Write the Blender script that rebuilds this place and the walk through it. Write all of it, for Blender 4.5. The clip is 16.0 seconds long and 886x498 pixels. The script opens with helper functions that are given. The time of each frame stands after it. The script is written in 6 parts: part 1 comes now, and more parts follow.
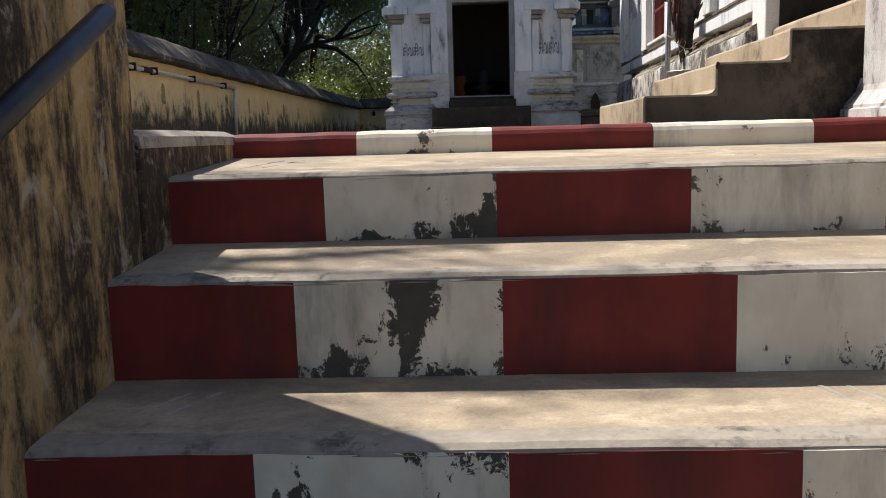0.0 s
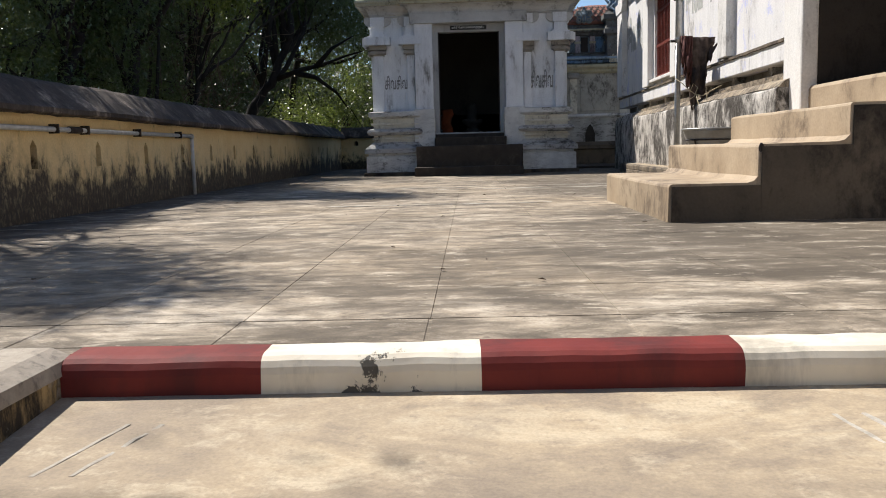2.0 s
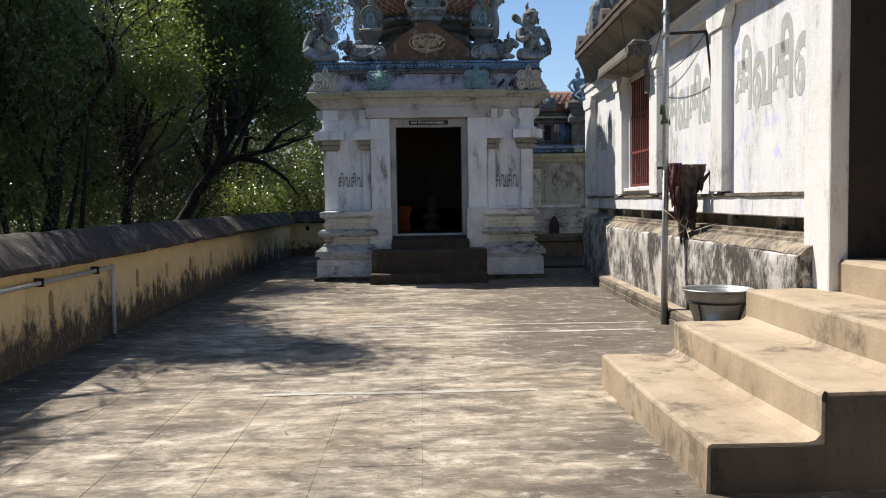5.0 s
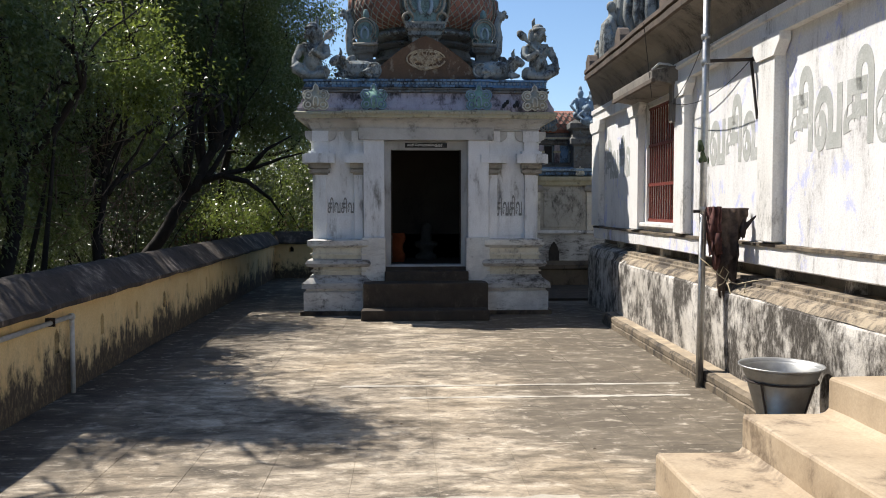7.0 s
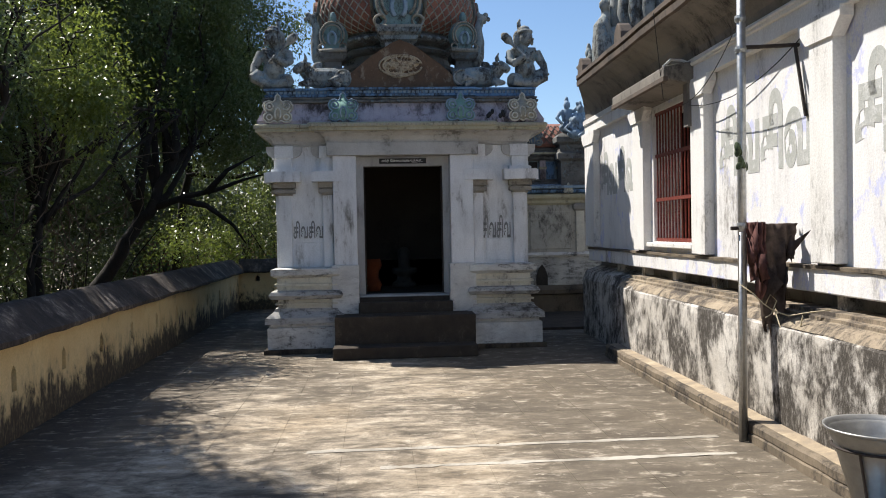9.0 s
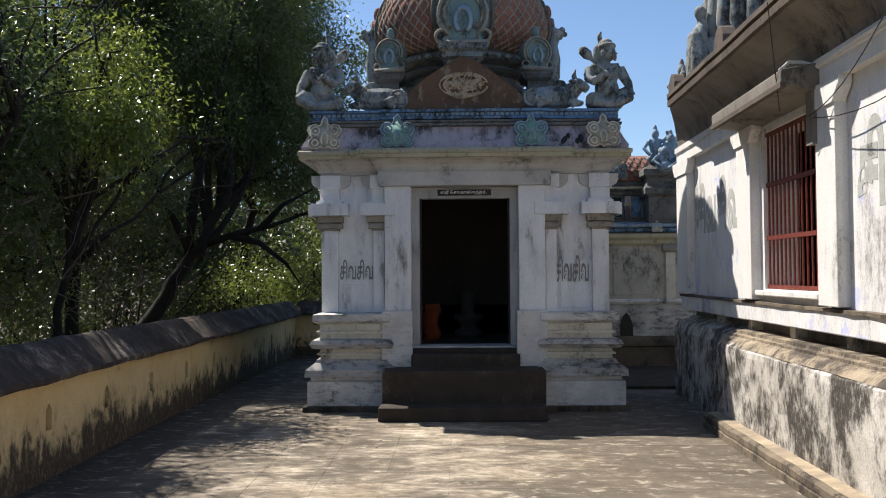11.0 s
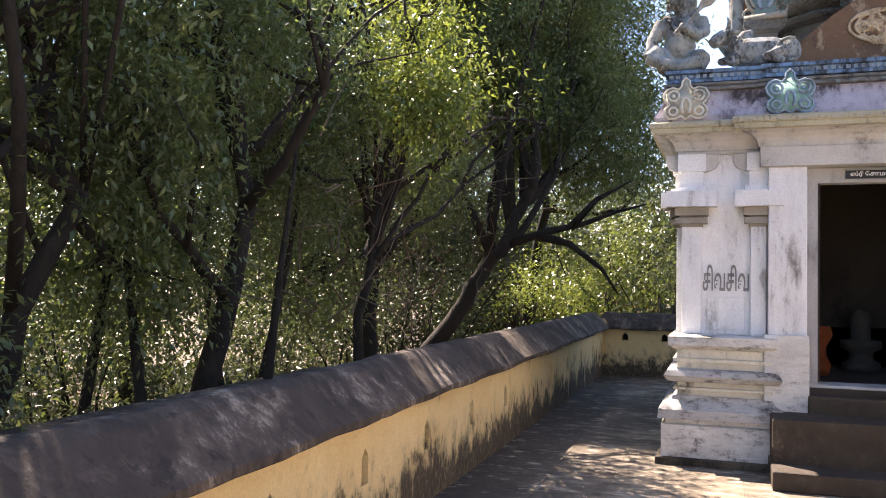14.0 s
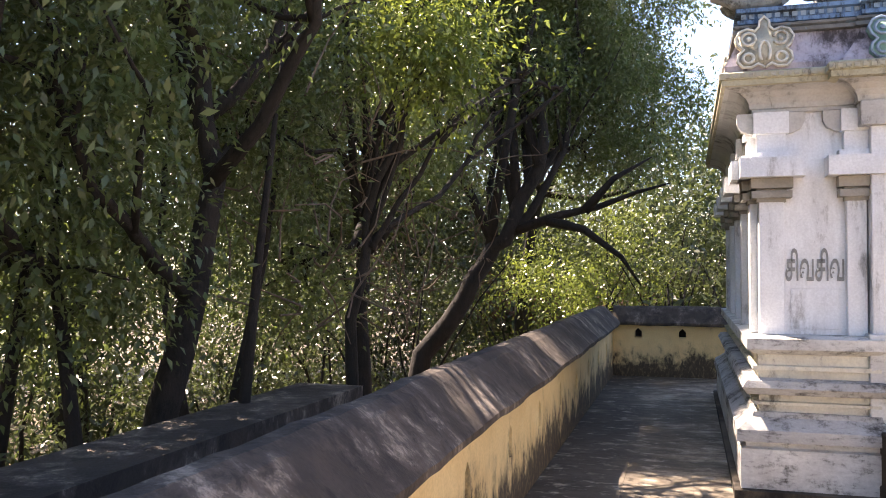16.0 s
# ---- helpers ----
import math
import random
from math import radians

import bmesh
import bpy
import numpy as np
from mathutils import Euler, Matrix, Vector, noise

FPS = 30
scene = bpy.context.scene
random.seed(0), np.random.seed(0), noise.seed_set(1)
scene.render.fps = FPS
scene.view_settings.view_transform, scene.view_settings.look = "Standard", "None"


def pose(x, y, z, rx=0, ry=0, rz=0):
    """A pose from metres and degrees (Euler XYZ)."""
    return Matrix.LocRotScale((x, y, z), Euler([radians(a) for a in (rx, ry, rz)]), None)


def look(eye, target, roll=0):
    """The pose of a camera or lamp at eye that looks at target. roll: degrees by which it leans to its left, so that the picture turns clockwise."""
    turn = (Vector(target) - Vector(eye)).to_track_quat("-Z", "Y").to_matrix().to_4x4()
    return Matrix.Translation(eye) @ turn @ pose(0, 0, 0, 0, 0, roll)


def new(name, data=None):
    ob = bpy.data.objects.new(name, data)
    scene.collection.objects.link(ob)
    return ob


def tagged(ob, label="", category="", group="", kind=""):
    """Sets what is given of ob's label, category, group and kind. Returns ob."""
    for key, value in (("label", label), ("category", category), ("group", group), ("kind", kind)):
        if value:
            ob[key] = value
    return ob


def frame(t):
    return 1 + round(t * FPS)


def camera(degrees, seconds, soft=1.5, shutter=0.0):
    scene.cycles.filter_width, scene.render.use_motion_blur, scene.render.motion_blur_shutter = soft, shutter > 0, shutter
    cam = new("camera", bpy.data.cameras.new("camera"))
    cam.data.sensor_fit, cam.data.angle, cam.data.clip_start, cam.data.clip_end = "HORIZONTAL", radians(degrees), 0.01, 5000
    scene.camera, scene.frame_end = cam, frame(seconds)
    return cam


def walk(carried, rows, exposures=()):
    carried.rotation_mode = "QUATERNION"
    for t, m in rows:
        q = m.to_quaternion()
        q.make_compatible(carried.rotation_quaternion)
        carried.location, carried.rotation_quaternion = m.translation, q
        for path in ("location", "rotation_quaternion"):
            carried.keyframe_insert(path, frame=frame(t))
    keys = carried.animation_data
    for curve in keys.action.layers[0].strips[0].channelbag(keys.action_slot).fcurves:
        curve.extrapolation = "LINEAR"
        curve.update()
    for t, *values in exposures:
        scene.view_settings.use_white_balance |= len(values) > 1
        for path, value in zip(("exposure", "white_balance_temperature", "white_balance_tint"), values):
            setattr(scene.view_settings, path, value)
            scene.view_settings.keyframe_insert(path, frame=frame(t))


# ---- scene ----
cam = camera(56.1, 16.0, 1.0)
PATH = [
    (0, (-0.034, -2.568, -0.024), (-0.128, -0.588, -0.291), -1.6),
    (0.5, (-0.069, -2.283, 0.034), (-0.155, -0.312, -0.294), -1.8),
    (1, (-0.066, -2.136, 0.179), (0.02, -0.168, -0.164), -2.1),
    (1.5, (-0.011, -1.756, 0.22), (0.064, 0.225, -0.044), -1.4),
    (2, (-0.012, -1.532, 0.375), (-0.079, 0.453, 0.137), -1.5),
    (2.5, (-0.061, -1.291, 0.498), (-0.133, 0.689, 0.222), -1.0),
    (3, (-0.059, -1.225, 0.638), (-0.081, 0.756, 0.367), -1.3),
    (3.5, (-0.008, -0.98, 0.659), (0.002, 1.002, 0.389), -1.7),
    (4, (0.04, -0.843, 0.835), (0.022, 1.139, 0.568), -2.1),
    (4.5, (-0.022, -0.633, 0.847), (-0.074, 1.36, 0.689), -1.5),
    (5, (-0.089, -0.497, 1.081), (-0.04, 1.499, 0.964), -0.9),
    (5.2, (-0.105, -0.468, 1.091), (-0.009, 1.526, 0.976), 0.1),
    (7.3, (-0.286, 0.52, 1.365), (-0.194, 2.515, 1.274), -0.1),
    (7.5, (-0.292, 0.622, 1.335), (-0.207, 2.618, 1.25), -0.3),
    (8, (-0.252, 0.921, 1.351), (-0.196, 2.919, 1.283), -1.6),
    (8.5, (-0.29, 1.231, 1.349), (-0.17, 3.227, 1.288), -1.4),
    (8.7, (-0.3, 1.334, 1.348), (-0.143, 3.327, 1.293), -1.1),
    (10.8, (-0.035, 2.602, 1.33), (0.09, 4.597, 1.379), -0.6),
    (11, (-0.019, 2.723, 1.337), (-0.062, 4.721, 1.397), -0.4),
    (11.5, (-0.148, 2.97, 1.335), (-0.472, 4.942, 1.399), -0.6),
    (12, (-0.265, 3.219, 1.346), (-0.597, 5.189, 1.43), -0.7),
    (12.5, (-0.407, 3.531, 1.345), (-0.846, 5.48, 1.435), 0.5),
    (13, (-0.63, 3.801, 1.342), (-1.142, 5.732, 1.442), 1.7),
    (13.5, (-0.868, 4.077, 1.327), (-1.436, 5.992, 1.428), 1.4),
    (14, (-1.07, 4.4, 1.342), (-1.716, 6.291, 1.414), 1.0),
    (14.5, (-1.283, 4.675, 1.337), (-1.806, 6.605, 1.357), 1.1),
    (15, (-1.448, 4.982, 1.315), (-1.888, 6.933, 1.356), 0.1),
    (15.5, (-1.596, 5.299, 1.333), (-2.093, 7.235, 1.391), -0.1),
    (16, (-1.827, 5.549, 1.34), (-2.392, 7.467, 1.395), 0.1),
]
walk(cam, [(t, look(eye, target, roll)) for t, eye, target, roll in PATH],
     [(0, 0.54, 6200, 12), (2, 0.46, 6200, 12), (5, 0.54, 6200, 11), (7.5, 0.68, 6250, 11), (8.5, 0.66, 6250, 11), (11, 0.66, 6350, 12), (11.5, 1.25, 6600, 15), (12.0, 1.48, 6600, 15), (12.5, 1.45, 6800, 17), (13.5, 2.1, 7150, 23), (14, 2.22, 7250, 24), (16, 2.42, 7400, 24)])

# ---- world, sun and exposure ----
SUN_WAY = Vector((0.58, -0.455, -1.0)).normalized()
world = bpy.data.worlds.new("world")
scene.world = world
world.use_nodes = True
wt = world.node_tree
sky = wt.nodes.new("ShaderNodeTexSky")
sky.sky_type = 'NISHITA'
sky.sun_disc = False
sky.sun_elevation = math.asin(-SUN_WAY.z)
sky.sun_rotation = math.atan2(-SUN_WAY.x, -SUN_WAY.y)
sky.air_density, sky.dust_density, sky.ozone_density = 1.0, 0.2, 3.0
vivid = wt.nodes.new("ShaderNodeHueSaturation")
vivid.inputs["Saturation"].default_value = 1.02
wt.links.new(sky.outputs[0], vivid.inputs["Color"])
wt.links.new(vivid.outputs[0], wt.nodes["Background"].inputs[0])
wt.nodes["Background"].inputs[1].default_value = 0.09
sun_data = bpy.data.lights.new("sun", "SUN")
sun_data.energy, sun_data.angle, sun_data.color = 5.0, radians(0.55), (1.0, 0.93, 0.82)
sun = new("sun", sun_data)
sun.matrix_world = look((0, 0, 12), Vector((0, 0, 12)) + SUN_WAY)


# ---- materials ----
class Mat:
    """A small builder of node materials in world metres."""

    def __init__(self, name, rough=0.85, metal=0.0, spec=0.3):
        self.m = bpy.data.materials.new(name)
        self.m.use_nodes = True
        self.t = self.m.node_tree
        self.b = self.t.nodes["Principled BSDF"]
        self.b.inputs["Roughness"].default_value = rough
        self.b.inputs["Metallic"].default_value = metal
        self.b.inputs["Specular IOR Level"].default_value = spec
        self.geo = self.t.nodes.new("ShaderNodeNewGeometry")
        self.info = self.t.nodes.new("ShaderNodeObjectInfo")

    def put(self, sock, value):
        if hasattr(value, "is_output"):
            self.t.links.new(value, sock)
        elif isinstance(value, (tuple, list)):
            sock.default_value = (*value, 1.0) if len(value) == 3 and sock.type == 'RGBA' else value
        else:
            sock.default_value = value

    def math(self, op, a, b=0.0, clamp=False):
        n = self.t.nodes.new("ShaderNodeMath")
        n.operation, n.use_clamp = op, clamp
        self.put(n.inputs[0], a)
        self.put(n.inputs[1], b)
        return n.outputs[0]

    def coords(self, sx=1.0, sy=1.0, sz=1.0, shift=0.0):
        n = self.t.nodes.new("ShaderNodeMapping")
        self.t.links.new(self.geo.outputs["Position"], n.inputs[0])
        n.inputs["Scale"].default_value = (sx, sy, sz)
        n.inputs["Location"].default_value = (shift, shift * 0.7, shift * 1.3)
        return n.outputs[0]

    def noise(self, scale, vec=None, detail=4.0, rough=0.55, distort=0.0):
        n = self.t.nodes.new("ShaderNodeTexNoise")
        self.t.links.new(vec or self.coords(), n.inputs["Vector"])
        n.inputs["Scale"].default_value = scale
        n.inputs["Detail"].default_value = detail
        n.inputs["Roughness"].default_value = rough
        n.inputs["Distortion"].default_value = distort
        return n.outputs["Fac"]

    def step(self, fac, lo, hi, a=0.0, b=1.0):
        n = self.t.nodes.new("ShaderNodeMapRange")
        n.clamp = True
        self.put(n.inputs["Value"], fac)
        for k, v in (("From Min", lo), ("From Max", hi), ("To Min", a), ("To Max", b)):
            n.inputs[k].default_value = v
        return n.outputs[0]

    def mix(self, fac, a, b, mode='MIX'):
        n = self.t.nodes.new("ShaderNodeMix")
        n.data_type, n.blend_type = 'RGBA', mode
        self.put(n.inputs[0], fac)
        self.put(n.inputs[6], a)
        self.put(n.inputs[7], b)
        return n.outputs[2]

    def height(self):
        n = self.t.nodes.new("ShaderNodeSeparateXYZ")
        self.t.links.new(self.geo.outputs["Position"], n.inputs[0])
        return n.outputs[2]

    def done(self, colour, bump=None, strength=0.3, dist=0.01, rough=None):
        self.put(self.b.inputs["Base Color"], colour)
        if bump is not None:
            n = self.t.nodes.new("ShaderNodeBump")
            n.inputs["Strength"].default_value = strength
            n.inputs["Distance"].default_value = dist
            self.t.links.new(bump, n.inputs["Height"])
            self.t.links.new(n.outputs[0], self.b.inputs["Normal"])
        if rough is not None:
            self.put(self.b.inputs["Roughness"], rough)
        return self.m


def weathered(name, base, alt, stain, amount=0.5, size=2.0, streak=0.2, rough=0.88, bump=0.35, foot=None, second=None, spotty=2.2):
    """Lime wash or plaster with cloudy tone, ragged streaks of mould and fine grain.
    amount: share that is stained; foot: (height, reach) of a tide of mould that rises from the ground; second: a further stain colour."""
    k = Mat(name, rough)
    cloud = k.noise(size, detail=5)
    col = k.mix(k.step(cloud, 0.35, 0.65), base, alt)
    vec = k.coords(1, 1, streak, 3.1)
    mould = k.noise(size * 3.2, vec, 7, 0.68, 0.3)
    broad = k.noise(size * 0.9, k.coords(1, 1, 0.6, 8.0), 3)
    mask = k.math('ADD', k.math('ADD', k.math('MULTIPLY', mould, 0.75), 0.125), k.math('MULTIPLY', k.math('SUBTRACT', broad, 0.5), 0.6))
    if foot:
        rise = k.step(k.height(), foot[0], foot[1], 0.44, 0.0)
        mask = k.math('ADD', mask, rise)
    edge = 0.70 - 0.30 * amount
    soft = k.step(mask, edge - 0.12, edge + 0.16)
    speck = k.noise(38, k.coords(1, 1, 0.45, 5.0), 8, 0.8, 0.2)
    film = k.math('ADD', soft, k.math('MULTIPLY', k.math('SUBTRACT', speck, 0.5), spotty))
    col = k.mix(k.math('MULTIPLY', soft, 0.35), col, stain)
    col = k.mix(k.step(film, 0.42, 1.0, 0.0, 0.95), col, stain)
    if second:
        patch = k.noise(size * 2.3, k.coords(1, 1, 0.7, 15.0), 6, 0.7, 0.4)
        col = k.mix(k.step(k.math('ADD', patch, k.math('MULTIPLY', k.math('SUBTRACT', speck, 0.5), 0.35)), 0.56, 0.64, 0.0, 0.75), col, second)
    grain = k.noise(70, detail=3)
    col = k.mix(1.0, col, k.mix(grain, (0.78, 0.78, 0.78), (1.16, 1.16, 1.16)), 'MULTIPLY')
    hgt = k.math('ADD', k.math('MULTIPLY', grain, 0.35), k.math('MULTIPLY', mould, 1.0))
    return k.done(col, hgt, bump, 0.012)


def peeled(name, paint, paint2, under, amount, dusty=0.5, rim=1.0):
    """Thick paint over cement, flaked away in crisp patches."""
    k = Mat(name, 0.7)
    shift = k.t.nodes.new("ShaderNodeVectorMath")
    shift.operation = 'ADD'
    k.t.links.new(k.coords(1, 1, 0.75), shift.inputs[0])
    k.t.links.new(k.math('MULTIPLY', k.info.outputs["Random"], 9.0), shift.inputs[1])
    v = shift.outputs[0]
    big = k.noise(8.0, v, 2, 0.5)
    fine = k.noise(30.0, v, 7, 0.75, 0.4)
    mask = k.math('ADD', k.math('MULTIPLY', big, 0.58), k.math('MULTIPLY', fine, 0.42))
    low = k.t.nodes.new("ShaderNodeTexCoord")
    split = k.t.nodes.new("ShaderNodeSeparateXYZ")
    k.t.links.new(low.outputs["Generated"], split.inputs[0])
    rise = k.step(split.outputs[2], 0.03, 0.34, 0.075, 0.0)
    mask = k.math('ADD', mask, k.math('MULTIPLY', rise, rim))
    edge = 0.645 - amount * 0.11
    flake = k.step(mask, edge, edge + 0.012)
    col = k.mix(k.step(k.noise(9.0, v, 4), 0.4, 0.62), paint, paint2)
    dirt = k.noise(3.0, k.coords(2.2, 2.2, 0.5, 2.0), 6, 0.7)
    col = k.mix(k.step(k.math('ADD', dirt, k.math('MULTIPLY', rise, rim)), 0.50, 0.72, 0.0, dusty), col, under)
    col = k.mix(flake, col, k.mix(k.noise(40, v, 3), (under[0] * 0.55, under[1] * 0.55, under[2] * 0.55), under))
    hgt = k.math('SUBTRACT', k.math('MULTIPLY', k.noise(55, v, 4), 0.25), flake)
    return k.done(col, hgt, 0.5, 0.006)


def paved(name, base, light, dark, warm, trodden=False):
    """Worn cement screed: broom smears across the walk, pale scuffs, grey damp, sandy warmth."""
    k = Mat(name, 0.82)
    smear = k.noise(2.6, k.coords(0.8, 1.25, 1, 4.0), 9, 0.70, 0.6)
    cloud = k.noise(0.8, k.coords(1, 1, 1, 1.0), 4)
    col = k.mix(k.step(smear, 0.38, 0.56), dark, base)
    col = k.mix(k.step(smear, 0.56, 0.68, 0.0, 0.95), col, light)
    col = k.mix(k.step(cloud, 0.46, 0.66, 0.0, 0.55), col, warm)
    damp = k.noise(0.55, k.coords(1, 1.4, 1, 12.0), 5, 0.6, 0.4)
    if trodden:
        place = k.t.nodes.new("ShaderNodeSeparateXYZ")
        k.t.links.new(k.geo.outputs["Position"], place.inputs[0])
        hallward = k.math('MULTIPLY', k.step(place.outputs[0], 0.1, 1.2, 0.0, 0.30), k.step(place.outputs[1], 3.8, 6.0, 0.45, 1.0))
        # Floor colour darkens towards the west wall, where shade lies.
        dulled = k.step(place.outputs[0], -1.5, -2.2, 0.0, 0.14)
        # Ragged black strip along the wall: its cast shadow painted into the floor.
        wall_shade = k.math('ADD', k.step(place.outputs[0], -2.05, -2.5, 0.0, 0.5), k.math('MULTIPLY', k.noise(4.0, k.coords(1, 1, 1, 17.0), 6, 0.7), 0.45))
        swept = k.math('MULTIPLY', k.step(k.math('ABSOLUTE', k.math('SUBTRACT', place.outputs[1], 5.9)), 1.3, 0.5, 0.0, 0.12), k.step(place.outputs[0], 0.9, 0.3))
        damp = k.math('SUBTRACT', k.math('ADD', damp, k.math('ADD', hallward, dulled)), swept)
        streak = k.noise(3.2, k.coords(0.55, 2.2, 1, 21.0), 8, 0.72, 0.5)
        damp = k.math('ADD', damp, k.math('MULTIPLY', k.math('SUBTRACT', streak, 0.5), 0.8))
    col = k.mix(k.step(damp, 0.46, 0.64, 0.0, 0.82 if trodden else 0.6), col, dark)
    if trodden:
        col = k.mix(k.step(wall_shade, 0.34, 0.62, 0.0, 0.72), col, (0.030, 0.027, 0.022))
    tone = k.step(k.info.outputs["Random"], 0.0, 1.0, 0.90, 1.08)
    shade = k.t.nodes.new("ShaderNodeCombineColor")
    for i in range(3):
        k.t.links.new(tone, shade.inputs[i])
    col = k.mix(1.0, col, shade.outputs[0], 'MULTIPLY')
    blot = k.noise(7.0, k.coords(0.8, 1.3, 1, 9.0), 7, 0.72, 0.3)
    col = k.mix(k.step(blot, 0.49, 0.64, 0.0, 0.75), col, dark)
    col = k.mix(k.step(blot, 0.45, 0.32, 0.0, 0.6), col, light)
    spot = k.noise(34, k.coords(1, 1, 1, 6.0), 5, 0.7)
    col = k.mix(k.step(spot, 0.57, 0.70, 0.0, 0.65), col, dark)
    if trodden:
        fleck = k.noise(11.0, k.coords(0.5, 1.7, 1, 31.0), 8, 0.8, 0.4)
        col = k.mix(k.step(fleck, 0.60, 0.68, 0.0, 0.8), col, light)
        col = k.mix(k.step(fleck, 0.42, 0.34, 0.0, 0.55), col, dark)
    grain = k.noise(160, detail=2)
    col = k.mix(1.0, col, k.mix(grain, (0.74, 0.74, 0.74), (1.2, 1.2, 1.2)), 'MULTIPLY')
    hgt = k.math('ADD', k.math('MULTIPLY', grain, 0.4), k.math('MULTIPLY', spot, 0.6))
    return k.done(col, hgt, 0.3, 0.006)


def plain(name, col, rough=0.6, metal=0.0, vary=0.25, size=14.0, bump=0.15):
    k = Mat(name, rough, metal)
    n = k.noise(size, detail=5, rough=0.65)
    lo = tuple(c * (1 - vary) for c in col)
    hi = tuple(min(1.0, c * (1 + vary)) for c in col)
    return k.done(k.mix(k.step(n, 0.3, 0.7), lo, hi), n, bump, 0.004)


def leafy(name, dark, light, glow):
    """Leaf blades: two greens by leaf, light passing through them."""
    k = Mat(name, 0.34, spec=0.5)
    pick = k.geo.outputs["Random Per Island"]
    broad = k.noise(0.9, detail=2)
    col = k.mix(k.step(k.math('ADD', k.math('MULTIPLY', pick, 0.6), k.math('MULTIPLY', broad, 0.5)), 0.3, 0.85), dark, light)
    k.put(k.b.inputs["Base Color"], col)
    tr = k.t.nodes.new("ShaderNodeBsdfTranslucent")
    k.put(tr.inputs[0], k.mix(k.step(pick, 0.2, 0.9), glow, light))
    mx = k.t.nodes.new("ShaderNodeMixShader")
    mx.inputs[0].default_value = 0.33
    k.t.links.new(k.b.outputs[0], mx.inputs[1])
    k.t.links.new(tr.outputs[0], mx.inputs[2])
    k.t.links.new(mx.outputs[0], k.t.nodes["Material Output"].inputs[0])
    return k.m


M_FLOOR = paved("worn cement floor", (0.40, 0.335, 0.25), (0.66, 0.58, 0.46), (0.10, 0.082, 0.060), (0.42, 0.33, 0.22), True)
M_LIME = paved("lime-whitened cement", (0.50, 0.46, 0.39), (0.58, 0.54, 0.47), (0.30, 0.27, 0.22), (0.48, 0.42, 0.33))
M_TREAD = paved("cement tread", (0.48, 0.385, 0.26), (0.62, 0.53, 0.38), (0.27, 0.22, 0.165), (0.52, 0.41, 0.265))
M_RED = peeled("red oxide paint", (0.185, 0.027, 0.020), (0.145, 0.021, 0.017), (0.045, 0.022, 0.02), -0.9, 0.6, 0.4)
M_CREAM = peeled("cream paint", (0.80, 0.73, 0.59), (0.70, 0.63, 0.50), (0.15, 0.135, 0.11), 0.25, 0.6)
M_CREAM_WORN = peeled("flaking cream paint", (0.78, 0.71, 0.58), (0.64, 0.575, 0.46), (0.10, 0.09, 0.075), 0.85, 0.85)
M_NOSE = weathered("bare step nosing", (0.42, 0.37, 0.30), (0.30, 0.26, 0.21), (0.10, 0.09, 0.08), 0.5, 6, 1.0)
M_YELLOW = weathered("yellow ochre lime wash", (0.86, 0.68, 0.37), (0.80, 0.60, 0.30), (0.065, 0.054, 0.044), 0.10, 3.4, 0.6, foot=(0.04, 0.50), spotty=1.6)
M_COPING = weathered("black-stained coping cement", (0.085, 0.068, 0.054), (0.045, 0.037, 0.031), (0.42, 0.345, 0.27), 0.38, 2.6, 0.6, bump=0.8, second=(0.035, 0.029, 0.025))
M_PIER = weathered("mouldy ochre plaster", (0.54, 0.385, 0.18), (0.38, 0.27, 0.13), (0.026, 0.022, 0.018), 1.0, 3.8, 0.18, bump=0.6, second=(0.40, 0.36, 0.30))
M_WHITE = weathered("bluish lime wash", (0.83, 0.84, 0.845), (0.72, 0.735, 0.75), (0.20, 0.19, 0.175), 0.40, 2.8, 0.25, spotty=1.3)
M_FRAME = weathered("grey stone frame", (0.45, 0.455, 0.45), (0.36, 0.365, 0.36), (0.13, 0.125, 0.115), 0.35, 4.0, 0.3, spotty=1.0)
M_BASEWASH = weathered("dirty lime wash", (0.74, 0.735, 0.70), (0.54, 0.53, 0.51), (0.085, 0.078, 0.068), 0.50, 3.0, 2.6, spotty=1.6)
M_BASEDARK = weathered("mould-darkened base wash", (0.56, 0.55, 0.52), (0.36, 0.35, 0.33), (0.055, 0.05, 0.044), 0.62, 2.6, 3.0, spotty=1.7)
M_KERB = weathered("dirty kerb cement", (0.25, 0.20, 0.14), (0.17, 0.138, 0.10), (0.045, 0.038, 0.032), 0.75, 2.4, 0.9)
M_REAR = weathered("dull grey-ivory wash", (0.50, 0.475, 0.41), (0.42, 0.40, 0.35), (0.09, 0.083, 0.072), 0.55, 2.6, 0.6)
# Greyer than the walls: grime, with the overhang's shade mixed into the colour.
M_CORNICE = weathered("grimed and shaded cornice wash", (0.56, 0.555, 0.53), (0.47, 0.465, 0.45), (0.13, 0.122, 0.108), 0.42, 2.6, 0.9, spotty=1.4)
M_TEAL = weathered("faded teal paint", (0.17, 0.27, 0.265), (0.22, 0.31, 0.31), (0.06, 0.07, 0.068), 0.5, 7.0, 0.7)
M_NECK = weathered("grimed and shaded necking wash", (0.36, 0.335, 0.29), (0.28, 0.26, 0.225), (0.09, 0.082, 0.07), 0.45, 4.0, 1.6, spotty=1.2)
M_MOULD = weathered("grimed ringed plaster", (0.19, 0.185, 0.17), (0.13, 0.125, 0.115), (0.045, 0.042, 0.038), 0.55, 5.0, 1.6, second=(0.17, 0.23, 0.25))
